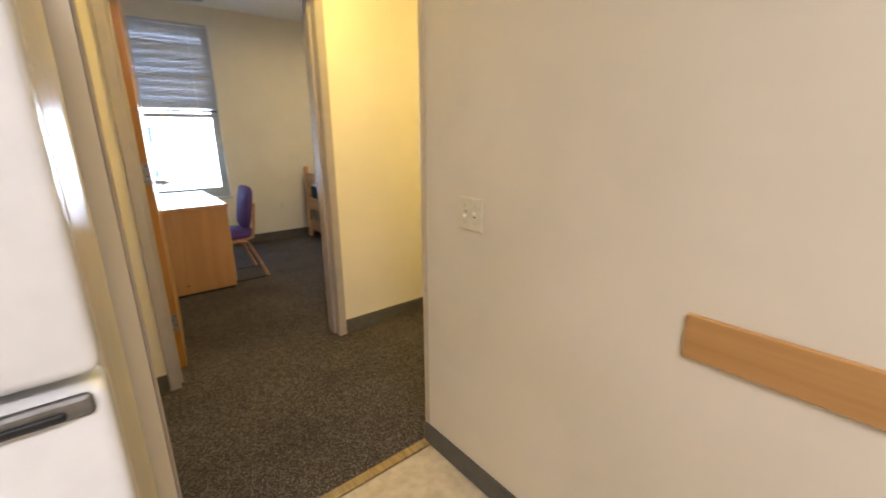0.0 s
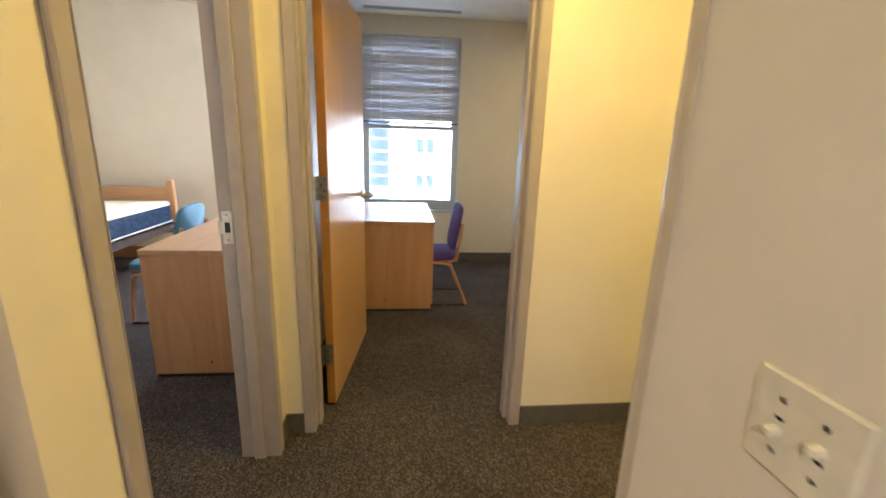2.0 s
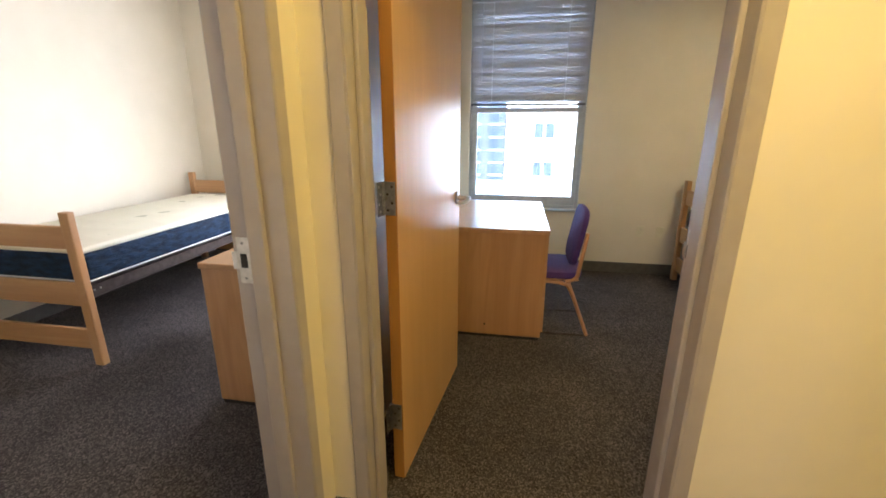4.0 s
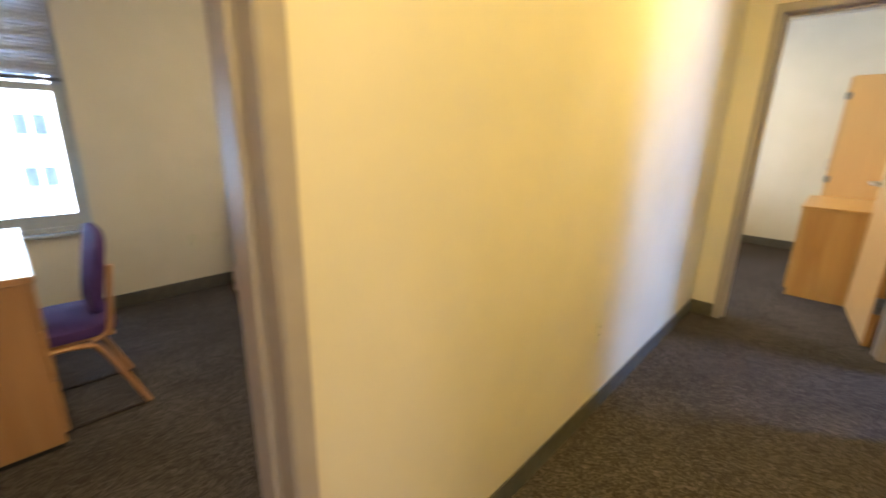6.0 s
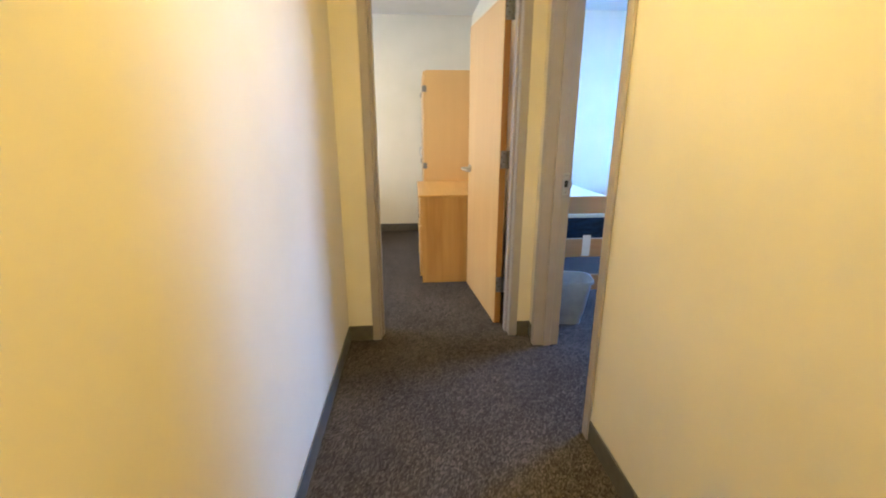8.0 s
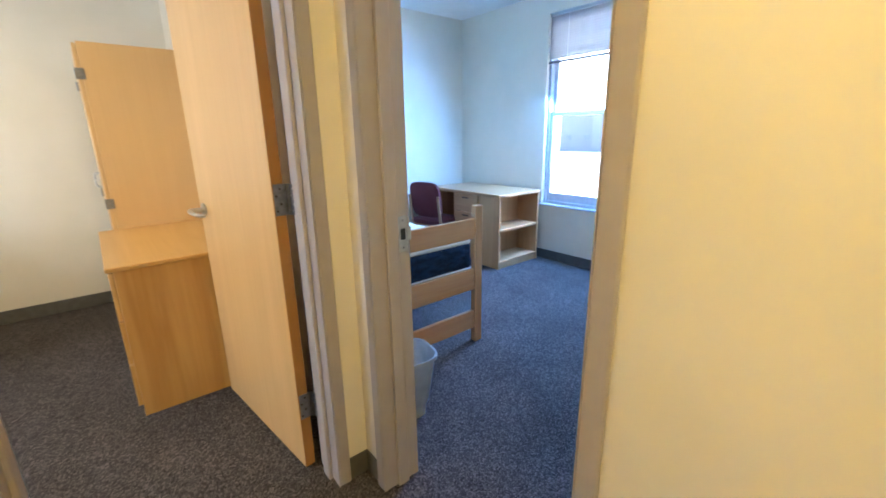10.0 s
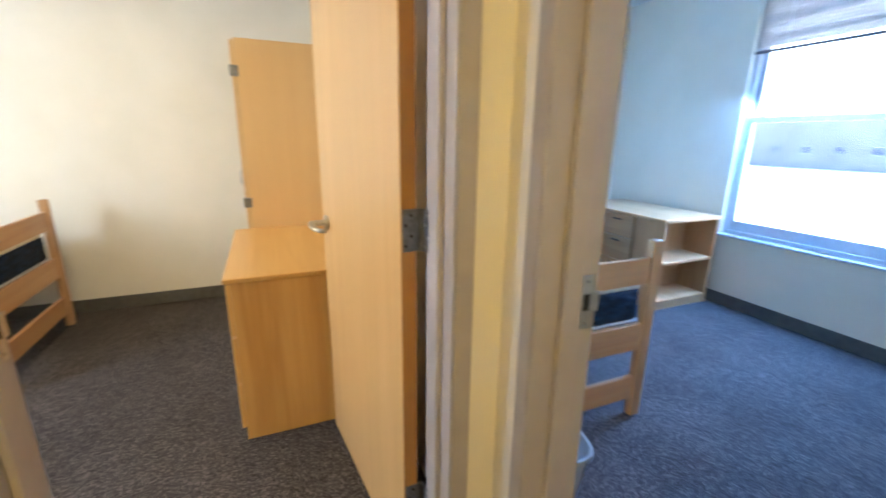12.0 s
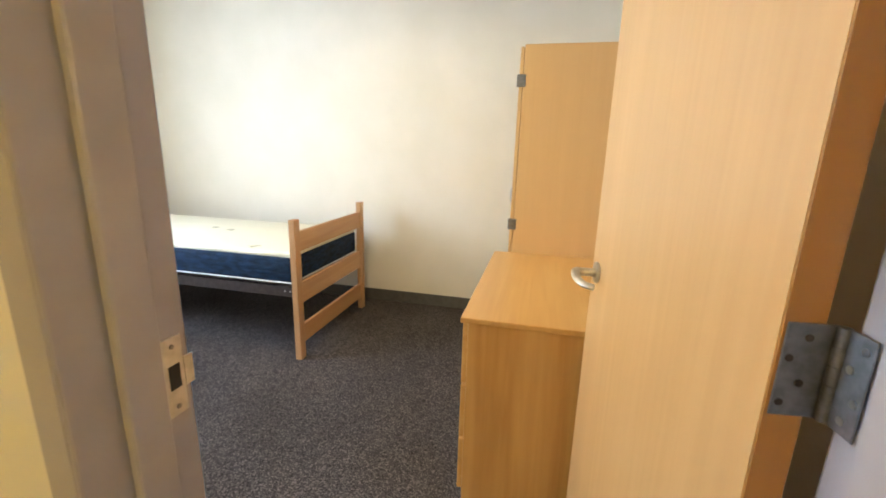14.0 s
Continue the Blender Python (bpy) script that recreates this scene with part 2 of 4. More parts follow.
PURPLE = grainy("purple_fabric", (0.055, 0.024, 0.15), (0.095, 0.045, 0.23), 0.85, (160, 160, 160), 4, 0.3, depth=0.002)
BLUE = grainy("blue_fabric", (0.05, 0.17, 0.28), (0.09, 0.25, 0.38), 0.85, (160, 160, 160), 4, 0.3, depth=0.002)
RED = grainy("maroon_fabric", (0.10, 0.015, 0.02), (0.17, 0.03, 0.035), 0.85, (160, 160, 160), 4, 0.3, depth=0.002)
CHAIRWOOD = wood("beech_chair_wood", (0.38, 0.18, 0.085), (0.52, 0.29, 0.15), "z", 0.4, 0.2)
ALU = grainy("white_window_enamel", (0.44, 0.47, 0.50), (0.50, 0.53, 0.56), 0.4, (20, 20, 20), 4, 0.04)
SLAT = grainy("white_blind_slat", (0.44, 0.44, 0.45), (0.48, 0.48, 0.49), 0.5, (10, 40, 40), 3, 0.03)
SLATRAIL = grainy("grey_blind_rail", (0.12, 0.12, 0.135), (0.15, 0.15, 0.165), 0.4, (20, 20, 20), 3, 0.03)
PLASTIC = grainy("ivory_plastic", (0.70, 0.66, 0.52), (0.76, 0.72, 0.58), 0.35, (40, 40, 40), 3, 0.02)
BINGREY = grainy("grey_bin_plastic", (0.30, 0.33, 0.36), (0.37, 0.40, 0.43), 0.45, (20, 20, 20), 4, 0.06)
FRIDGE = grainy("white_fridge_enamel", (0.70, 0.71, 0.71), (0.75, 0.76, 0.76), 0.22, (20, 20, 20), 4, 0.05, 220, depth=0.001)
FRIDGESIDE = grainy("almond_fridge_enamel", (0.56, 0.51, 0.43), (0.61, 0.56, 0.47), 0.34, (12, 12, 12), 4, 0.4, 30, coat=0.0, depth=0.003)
GUARD = grainy("glossy_corner_guard", (0.60, 0.53, 0.40), (0.64, 0.57, 0.44), 0.08, (10, 10, 10), 3, 0.02, coat=0.6)
BRASS = grainy("worn_threshold_brass", (0.24, 0.18, 0.10), (0.36, 0.28, 0.16), 0.4, (60, 8, 60), 4, 0.1, metal=0.6)
PAPER = grainy("white_paper", (0.75, 0.75, 0.73), (0.82, 0.82, 0.8), 0.8, (30, 30, 30), 3, 0.05)
GLASS = glass_material("window_glass", (0.96, 0.98, 1.0))
SHADE = grainy("white_lamp_shade", (0.8, 0.78, 0.74), (0.84, 0.82, 0.78), 0.5, (20, 20, 20), 3, 0.02)
STUCCO = grainy("white_facade", (0.78, 0.77, 0.74), (0.86, 0.85, 0.82), 0.85, (2, 2, 2), 6, 0.1, blotch=0.05)
SLATEFAR = grainy("slate_facade", (0.08, 0.095, 0.125), (0.10, 0.115, 0.145), 0.85, (1, 1, 1), 4, 0.0, blotch=0.05)
GREYFAR = grainy("grey_facade", (0.11, 0.11, 0.125), (0.14, 0.14, 0.155), 0.85, (0.2, 0.2, 0.2), 4, 0.0, blotch=0.08)
FARGLASS = grainy("dark_far_glass", (0.022, 0.03, 0.042), (0.035, 0.048, 0.062), 0.3, (0.6, 0.6, 0.6), 3, 0)
BLUEFAR = grainy("blue_tinted_far_glass", (0.055, 0.075, 0.12), (0.075, 0.10, 0.15), 0.4, (0.6, 0.6, 0.6), 3, 0)
for far, gloss in ((SLATEFAR, 0.03), (GREYFAR, 0.03), (FARGLASS, 0.1), (BLUEFAR, 0.05)):
    far.node_tree.nodes["Principled BSDF"].inputs["Specular IOR Level"].default_value = gloss
CARPAINT = grainy("pale_green_car_paint", (0.42, 0.5, 0.48), (0.46, 0.54, 0.52), 0.3, (4, 4, 4), 3, 0.0, coat=0.5)
CONCRETE = grainy("pale_concrete", (0.24, 0.25, 0.265), (0.33, 0.34, 0.36), 0.9, (0.4, 0.4, 0.4), 8, 0.1, blotch=0.1)

# ---- mesh helpers ----


def add_box(bm, x0, x1, y0, y1, z0, z1, bevel=0.0, segments=1):
    made = bmesh.ops.create_cube(bm, size=1.0)
    bmesh.ops.transform(bm, matrix=Matrix.Translation(((x0 + x1) / 2, (y0 + y1) / 2, (z0 + z1) / 2)) @ Matrix.Diagonal((x1 - x0, y1 - y0, z1 - z0, 1)), verts=made["verts"])
    if bevel:
        edges = {e for v in made["verts"] for e in v.link_edges}
        bmesh.ops.bevel(bm, geom=list(edges), offset=bevel, segments=segments, affect="EDGES", profile=0.5)
    return bm


def box(x0, x1, y0, y1, z0, z1, bevel=0.0, segments=1):
    return add_box(bmesh.new(), x0, x1, y0, y1, z0, z1, bevel, segments)


def tube(points, radius, sides=10, flat=1.0):
    """A round bar through the given points, with capped ends."""
    bm = bmesh.new()
    pts = [Vector(p) for p in points]
    rings = []
    for i, p in enumerate(pts):
        d = (pts[min(i + 1, len(pts) - 1)] - pts[max(i - 1, 0)]).normalized()
        q = d.to_track_quat("Z", "Y")
        rings.append([bm.verts.new(p + q @ Vector((radius * math.cos(a), radius * flat * math.sin(a), 0))) for a in (2 * math.pi * k / sides for k in range(sides))])
    for a, b in zip(rings, rings[1:]):
        for k in range(sides):
            bm.faces.new((a[k], a[(k + 1) % sides], b[(k + 1) % sides], b[k]))
    bm.faces.new(list(reversed(rings[0])))
    bm.faces.new(rings[-1])
    return bm


def smooth_path(points, steps=5):
    """More points along a rounded line through the given ones."""
    p = [Vector(q) for q in points]
    out = []
    for i in range(len(p) - 1):
        a, b, c, d = p[max(i - 1, 0)], p[i], p[i + 1], p[min(i + 2, len(p) - 1)]
        for k in range(steps):
            t = k / steps
            out.append(0.5 * (2 * b + (c - a) * t + (2 * a - 5 * b + 4 * c - d) * t * t + (3 * b - a - 3 * c + d) * t ** 3))
    return out + [p[-1]]


def cylinder(at, axis, radius, length, sides=16, bevel=0.0):
    bm = bmesh.new()
    d = Vector(axis).normalized()
    m = Matrix.Translation(at) @ d.to_track_quat("Z", "Y").to_matrix().to_4x4()
    bmesh.ops.create_cone(bm, cap_ends=True, segments=sides, radius1=radius, radius2=radius, depth=length, matrix=m)
    if bevel:
        bmesh.ops.bevel(bm, geom=[e for e in bm.edges if len(e.link_faces) == 2 and e.calc_face_angle() > 0.8], offset=bevel, segments=2, affect="EDGES")
    return bm


def cushion(sx, sy, sz, round_xy=0.08, puff=0.015):
    """A rounded pad centred on the origin, with swelling faces."""
    bm = bmesh.new()
    n = 32
    layers = [(-0.5, 0.80), (-0.42, 0.95), (-0.2, 1.0), (0.2, 1.0), (0.42, 0.95), (0.5, 0.80)]
    rings = []
    for h, k in layers:
        ring = []
        for i in range(n):
            a = 2 * math.pi * i / n
            c, s = math.cos(a), math.sin(a)
            ex = 0.45
            x, y = sx / 2 * math.copysign(abs(c) ** ex, c) * (k * 0.15 + 0.85), sy / 2 * math.copysign(abs(s) ** ex, s) * (k * 0.15 + 0.85)
            ring.append(bm.verts.new((x, y, h * sz)))
        rings.append(ring)
    for a, b in zip(rings, rings[1:]):
        for i in range(n):
            bm.faces.new((a[i], a[(i + 1) % n], b[(i + 1) % n], b[i]))
    for ring, h, flip in ((rings[0], -0.5 * sz - puff, True), (rings[-1], 0.5 * sz + puff, False)):
        mid = bm.verts.new((0, 0, h))
        for i in range(n):
            f = (ring[i], ring[(i + 1) % n], mid)
            bm.faces.new(tuple(reversed(f)) if flip else f)
    return bm


def mesh_of(name, bm, mat, smooth=False):
    bmesh.ops.recalc_face_normals(bm, faces=bm.faces)
    me = bpy.data.meshes.new(name)
    if smooth:
        for f in bm.faces:
            f.smooth = True
    bm.to_mesh(me)
    bm.free()
    me.materials.append(mat)
    if smooth:
        me.set_sharp_from_angle(angle=radians(40))
    return me


def part(name, bm, mat, parent, label="", smooth=False):
    ob = new(name, mesh_of(name, bm, mat, smooth))
    ob.parent = parent
    return tagged(ob, label)


def thing(name, label, category, m=None, group="", kind=""):
    ob = new(name)
    ob.empty_display_size = 0.1
    if m is not None:
        ob.matrix_basis = m
    return tagged(ob, label, category, group, kind)


def setting(name, bm, mat, label, category):
    return tagged(new(name, mesh_of(name, bm, mat)), label, category, "", "structure")


# ---- structure ----


def wall(name, axis, a0, a1, b0, b1, openings=(), label="cream painted plaster wall", z1=CEIL):
    """A wall along x or y, from a0 to a1, between faces b0 and b1; openings are (from, to, sill, head)."""
    bm = bmesh.new()

    def piece(p0, p1, q0, q1):
        if p1 - p0 > 0.001 and q1 - q0 > 0.001:
            if axis == "x":
                add_box(bm, p0, p1, b0, b1, q0, q1)
            else:
                add_box(bm, b0, b1, p0, p1, q0, q1)
    at = a0
    for o0, o1, s, h in sorted(openings):
        piece(at, o0, 0, z1)
        piece(o0, o1, 0, s)
        piece(o0, o1, h, z1)
        at = o1
    piece(at, a1, 0, z1)
    return setting(name, bm, PAINT, label, "wall")


HEAD = 2.145
D1, D2, D3, D4 = (3.49, 4.36), (1.435, 2.405), (3.437, 4.308), (4.80, 5.625)
W1, W2, W3, W4 = (0.12, 1.10), (1.415, 2.51), (6.10, 7.18), (6.065, 7.29)
SILL, TOP = 0.63, 2.54
NORTH, SOUTH, EAST3, EAST4 = 7.65, 0.17, 8.95, 8.60
wall("wall_hall_north", "x", 1.30, 5.775, 4.515, 4.675, [(*D2, 0, HEAD)])
wall("wall_hall_west", "y", 3.285, NORTH, 1.16, 1.30, [(*D1, 0, HEAD)])
wall("wall_hall_east", "y", 3.30, NORTH, 5.775, 5.925, [(*D3, 0, HEAD)])
wall("wall_hall_south", "x", 2.25, EAST3, 3.16, 3.30, [(*D4, 0, HEAD)])
wall("wall_kitchen_east", "y", -1.0, 3.16, 2.25, 2.39)
wall("wall_kitchen_north", "x", -1.62, 1.16, 3.285, 3.40)
wall("wall_kitchen_south", "x", -1.62, 2.39, -1.15, -1.0)
wall("wall_west", "y", -1.15, NORTH, -1.77, -1.62)
wall("wall_north", "x", -1.77, EAST3 + 0.15, NORTH, NORTH + 0.2, [(*W1, SILL, TOP), (*W2, SILL, TOP), (*W3, SILL, TOP)])
wall("wall_room_east", "y", 3.16, NORTH, EAST3, EAST3 + 0.15)
wall("wall_blue_room_west", "y", SOUTH, 3.16, 4.46, 4.60)
wall("wall_blue_room_east", "y", SOUTH, 3.16, EAST4, EAST4 + 0.15)
wall("wall_south", "x", 4.46, EAST4 + 0.15, SOUTH - 0.2, SOUTH, [(*W4, SILL, TOP)])

floor_bm = bmesh.new()
add_box(floor_bm, -1.62, 9.1, 3.285, 7.65, -0.2, 0)
add_box(floor_bm, 2.39, 9.1, 0.0, 3.285, -0.2, 0)
setting("floor", floor_bm, CARPET, "dark grey-brown speckled loop carpet", "carpet")
setting("floor_kitchen", box(-1.77, 2.39, -1.15, 3.285, -0.2, -0.004), VINYL, "beige speckled sheet vinyl kitchen floor", "floor")
ceil_bm = bmesh.new()
add_box(ceil_bm, -1.77, 9.1, 3.16, 7.85, CEIL, CEIL + 0.15)
add_box(ceil_bm, -1.77, 9.1, -1.15, 3.16, CEIL, CEIL + 0.15)
setting("ceiling", ceil_bm, CEILING, "flat white painted ceiling", "ceiling")
setting("threshold", box(1.30, 2.25, 3.262, 3.308, -0.004, 0.009, 0.004, 2), BRASS, "worn brass strip between carpet and vinyl", "threshold")


def baseboard(name, x0, x1, y0, y1):
    setting(name, box(x0, x1, y0, y1, 0, 0.105, 0.003), BASE, "dark grey rubber cove baseboard", "baseboard")


T = 0.008
FW = 0.05
baseboard("baseboard_hall_north", D2[1] + FW, 5.775 - T, 4.515 - T, 4.515)
baseboard("baseboard_hall_north_west", 1.30 + T, D2[0] - FW, 4.515 - T, 4.515)
baseboard("baseboard_hall_west", 1.30, 1.30 + T, D1[1] + FW, 4.515)
baseboard("baseboard_hall_west_near", 1.30, 1.30 + T, 3.31, D1[0] - FW)
baseboard("baseboard_hall_east", 5.775 - T, 5.775, D3[1] + FW, 4.515)
baseboard("baseboard_hall_east_near", 5.775 - T, 5.775, 3.30, D3[0] - FW)
baseboard("baseboard_hall_south", 2.25 - T, D4[0] - FW, 3.30, 3.30 + T)
baseboard("baseboard_hall_south_end", D4[1] + FW, 5.775 - T, 3.30, 3.30 + T)
baseboard("baseboard_kitchen", 2.25 - T, 2.25, -1.0, 3.30)
baseboard("baseboard_room_north", 1.30 + T, 5.775, NORTH - T, NORTH)
baseboard("baseboard_blue_chair_room", -1.62, 1.16, NORTH - T, NORTH)
baseboard("baseboard_west", -1.62, -1.62 + T, 3.40, NORTH - T)
baseboard("baseboard_room_east", EAST3 - T, EAST3, 3.30, NORTH - T)
baseboard("baseboard_room_partition", 5.925, 5.925 + T, D3[1] + FW, NORTH - T)
baseboard("baseboard_blue_room", 4.60, EAST4, SOUTH, SOUTH + T)
baseboard("baseboard_blue_room_east", EAST4 - T, EAST4, SOUTH + T, 3.16)
baseboard("baseboard_blue_room_west", 4.60, 4.60 + T, SOUTH + T, 3.16)
baseboard("baseboard_blue_room_north", D4[1] + FW, EAST4 - T, 3.16 - T, 3.16)


def door_frame(name, m, width, thick, strike_left):
    """A pressed steel frame with its own x across the opening, y from the hall face (0) into the wall, z up."""
    f = tagged(thing(name, "taupe painted steel door frame with stops", "door frame", m), kind="structure")
    lo, hi = -0.014, thick + 0.014
    for sx in (-1, 1):
        def jb(a, b, y0, y1, z0=0.0, z1=HEAD, bev=0.003):
            xs = sorted((sx * a, sx * b))
            return box(xs[0], xs[1], y0, y1, z0, z1, bev)
        h = width / 2
        part("jamb", jb(h, h - 0.004, lo, hi), FRAME, f)
        part("casing", jb(h, h + FW, lo, -0.0005, 0, HEAD + FW, 0.004), FRAME, f)
        part("casing", jb(h, h + FW, thick + 0.0005, hi, 0, HEAD + FW, 0.004), FRAME, f)
        part("door_stop", jb(h - 0.004, h - 0.02, 0.048, thick - 0.042, 0, HEAD - 0.004), FRAME, f)
    h = width / 2 - 0.004
    part("head", box(-h, h, lo, hi, HEAD - 0.004, HEAD, 0.001), FRAME, f)
    part("head_casing", box(-width / 2, width / 2, lo, -0.0005, HEAD, HEAD + FW, 0.004), FRAME, f)
    part("head_casing", box(-width / 2, width / 2, thick + 0.0005, hi, HEAD, HEAD + FW, 0.004), FRAME, f)
    part("door_stop", box(-h + 0.016, h - 0.016, 0.048, thick - 0.042, HEAD - 0.02, HEAD - 0.004, 0.002), FRAME, f)
    s = -1 if strike_left else 1
    xa = s * (width / 2 - 0.004)
    xb = xa - s * 0.0025
    x0, x1 = min(xa, xb), max(xa, xb)
    yc = thick - 0.014
    plate = box(x0, x1, yc - 0.022, yc + 0.016, 0.985, 1.115, 0.001)
    add_box(plate, x0, x1, yc + 0.016, yc + 0.034, 1.025, 1.075, 0.001)
    sp = part("strike_plate", plate, STEEL, f, "steel strike plate")
    xm = xb - s * 0.0006
    part("latch_hole", box(min(xb, xm), max(xb, xm), yc - 0.012, yc + 0.008, 1.03, 1.07), BLACK, sp, "dark latch hole")
    for z in (1.0, 1.1):
        part("screw", cylinder((xb, yc - 0.002, z), (1, 0, 0), 0.004, 0.003, 10), HINGE, sp)
    return f


# frame-local y runs from the hall into the room
door_frame("door_frame_1", pose(1.30, sum(D1) / 2, 0, 0, 0, 90), D1[1] - D1[0], 0.14, False)
door_frame("door_frame_2", pose(sum(D2) / 2, 4.515, 0), D2[1] - D2[0], 0.16, False)
door_frame("door_frame_3", pose(5.775, sum(D3) / 2, 0, 0, 0, -90), D3[1] - D3[0], 0.15, True)
door_frame("door_frame_4", pose(sum(D4) / 2, 3.30, 0, 0, 0, 180), D4[1] - D4[0], 0.14, True)


def door(m, width, label, side, gap=0.003):
    """A flush oak door: local y runs from hinge edge to free edge; the face turned to the opening is at x=0, the leaf lies on the other side (side = -1 or 1); gap is the space behind the leaf to the barrel."""
    d = thing("door", label, "door", m)
    th = 0.044
    x0, x1 = sorted((0.0, side * th))
    e = 0.0015
    part("leaf", box(x0, x1, e, width - e, 0.012, 2.13), DOORWOOD, d)
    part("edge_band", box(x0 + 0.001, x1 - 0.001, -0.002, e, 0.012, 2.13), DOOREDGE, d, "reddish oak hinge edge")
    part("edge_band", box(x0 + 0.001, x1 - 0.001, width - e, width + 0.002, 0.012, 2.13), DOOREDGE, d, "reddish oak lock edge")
    for z in (0.305, 1.17, 2.045):
        h0, h1 = (x0 + 0.004, x1 + gap) if side > 0 else (x0 - gap, x1 - 0.004)
        hb = box(h0, h1, -0.0045, -0.002, z - 0.057, z + 0.057, 0.001)
        hg = part("hinge", hb, HINGE, d, "dull steel butt hinge")
        lx = x1 + gap + 0.001 if side > 0 else x0 - gap - 0.003
        fl = part("frame_leaf", box(lx, lx + 0.002, -0.048, -0.012, z - 0.057, z + 0.057, 0.0005), HINGE, hg)
        fx = lx if side > 0 else lx + 0.002
        for zz, yy in ((-0.042, -0.03), (-0.016, -0.04), (0.016, -0.026), (0.042, -0.038)):
            part("screw", cylinder((fx, yy, z + zz), (1, 0, 0), 0.0048, 0.0022, 10), STEEL, fl)
        px = x1 + gap if side > 0 else x0 - gap
        for k in range(5):
            part("knuckle", cylinder((px, -0.009, z - 0.0456 + k * 0.0228), (0, 0, 1), 0.0068, 0.0222, 12, 0.001), HINGE, hg, smooth=True)
        for zz, xx in ((-0.04, 0.012), (-0.015, 0.028), (0.015, 0.012), (0.04, 0.028)):
            part("screw", cylinder((x0 + xx, -0.0048, z + zz), (0, 1, 0), 0.0045, 0.0015, 10), DARKSTEEL, hg)
    for s, xf in ((-side, 0.0), (side, side * th)):
        lv = part("lever_handle", cylinder((xf + s * 0.005, width - 0.07, 1.05), (1, 0, 0), 0.033, 0.01, 24, 0.003), STEEL, d, "satin chrome lever handle", True)
        part("spindle", cylinder((xf + s * 0.035, width - 0.07, 1.05), (1, 0, 0), 0.013, 0.056, 16), STEEL, lv, smooth=True)
        path = smooth_path([(xf + s * 0.060, width - 0.066, 1.054), (xf + s * 0.070, width - 0.09, 1.054), (xf + s * 0.073, width - 0.135, 1.048), (xf + s * 0.060, width - 0.175, 1.042), (xf + s * 0.036, width - 0.19, 1.040)])
        part("lever", tube(path, 0.013, 12, 0.7), STEEL, lv, smooth=True)
    part("latch_plate", box(x0 + 0.01, x1 - 0.01, width + 0.002, width + 0.0035, 1.0, 1.11, 0.0005), STEEL, d)
    return d


def leaf_pose(near, far):
    return pose(near[0], near[1], 0, 0, 0, math.degrees(math.atan2(-(far[0] - near[0]), far[1] - near[1])))


door(leaf_pose((1.502, 4.727), (1.595, 5.61)), 0.89, "open oak veneer door with chrome lever", -1)
door(leaf_pose((5.948, 3.508), (6.80, 3.600)), 0.858, "open oak veneer door beside a dresser", 1, 0.013)
door(leaf_pose((4.853, 3.14), (4.865, 2.30)), 0.80, "open oak veneer door into the blue room", 1)

# ---- windows ----


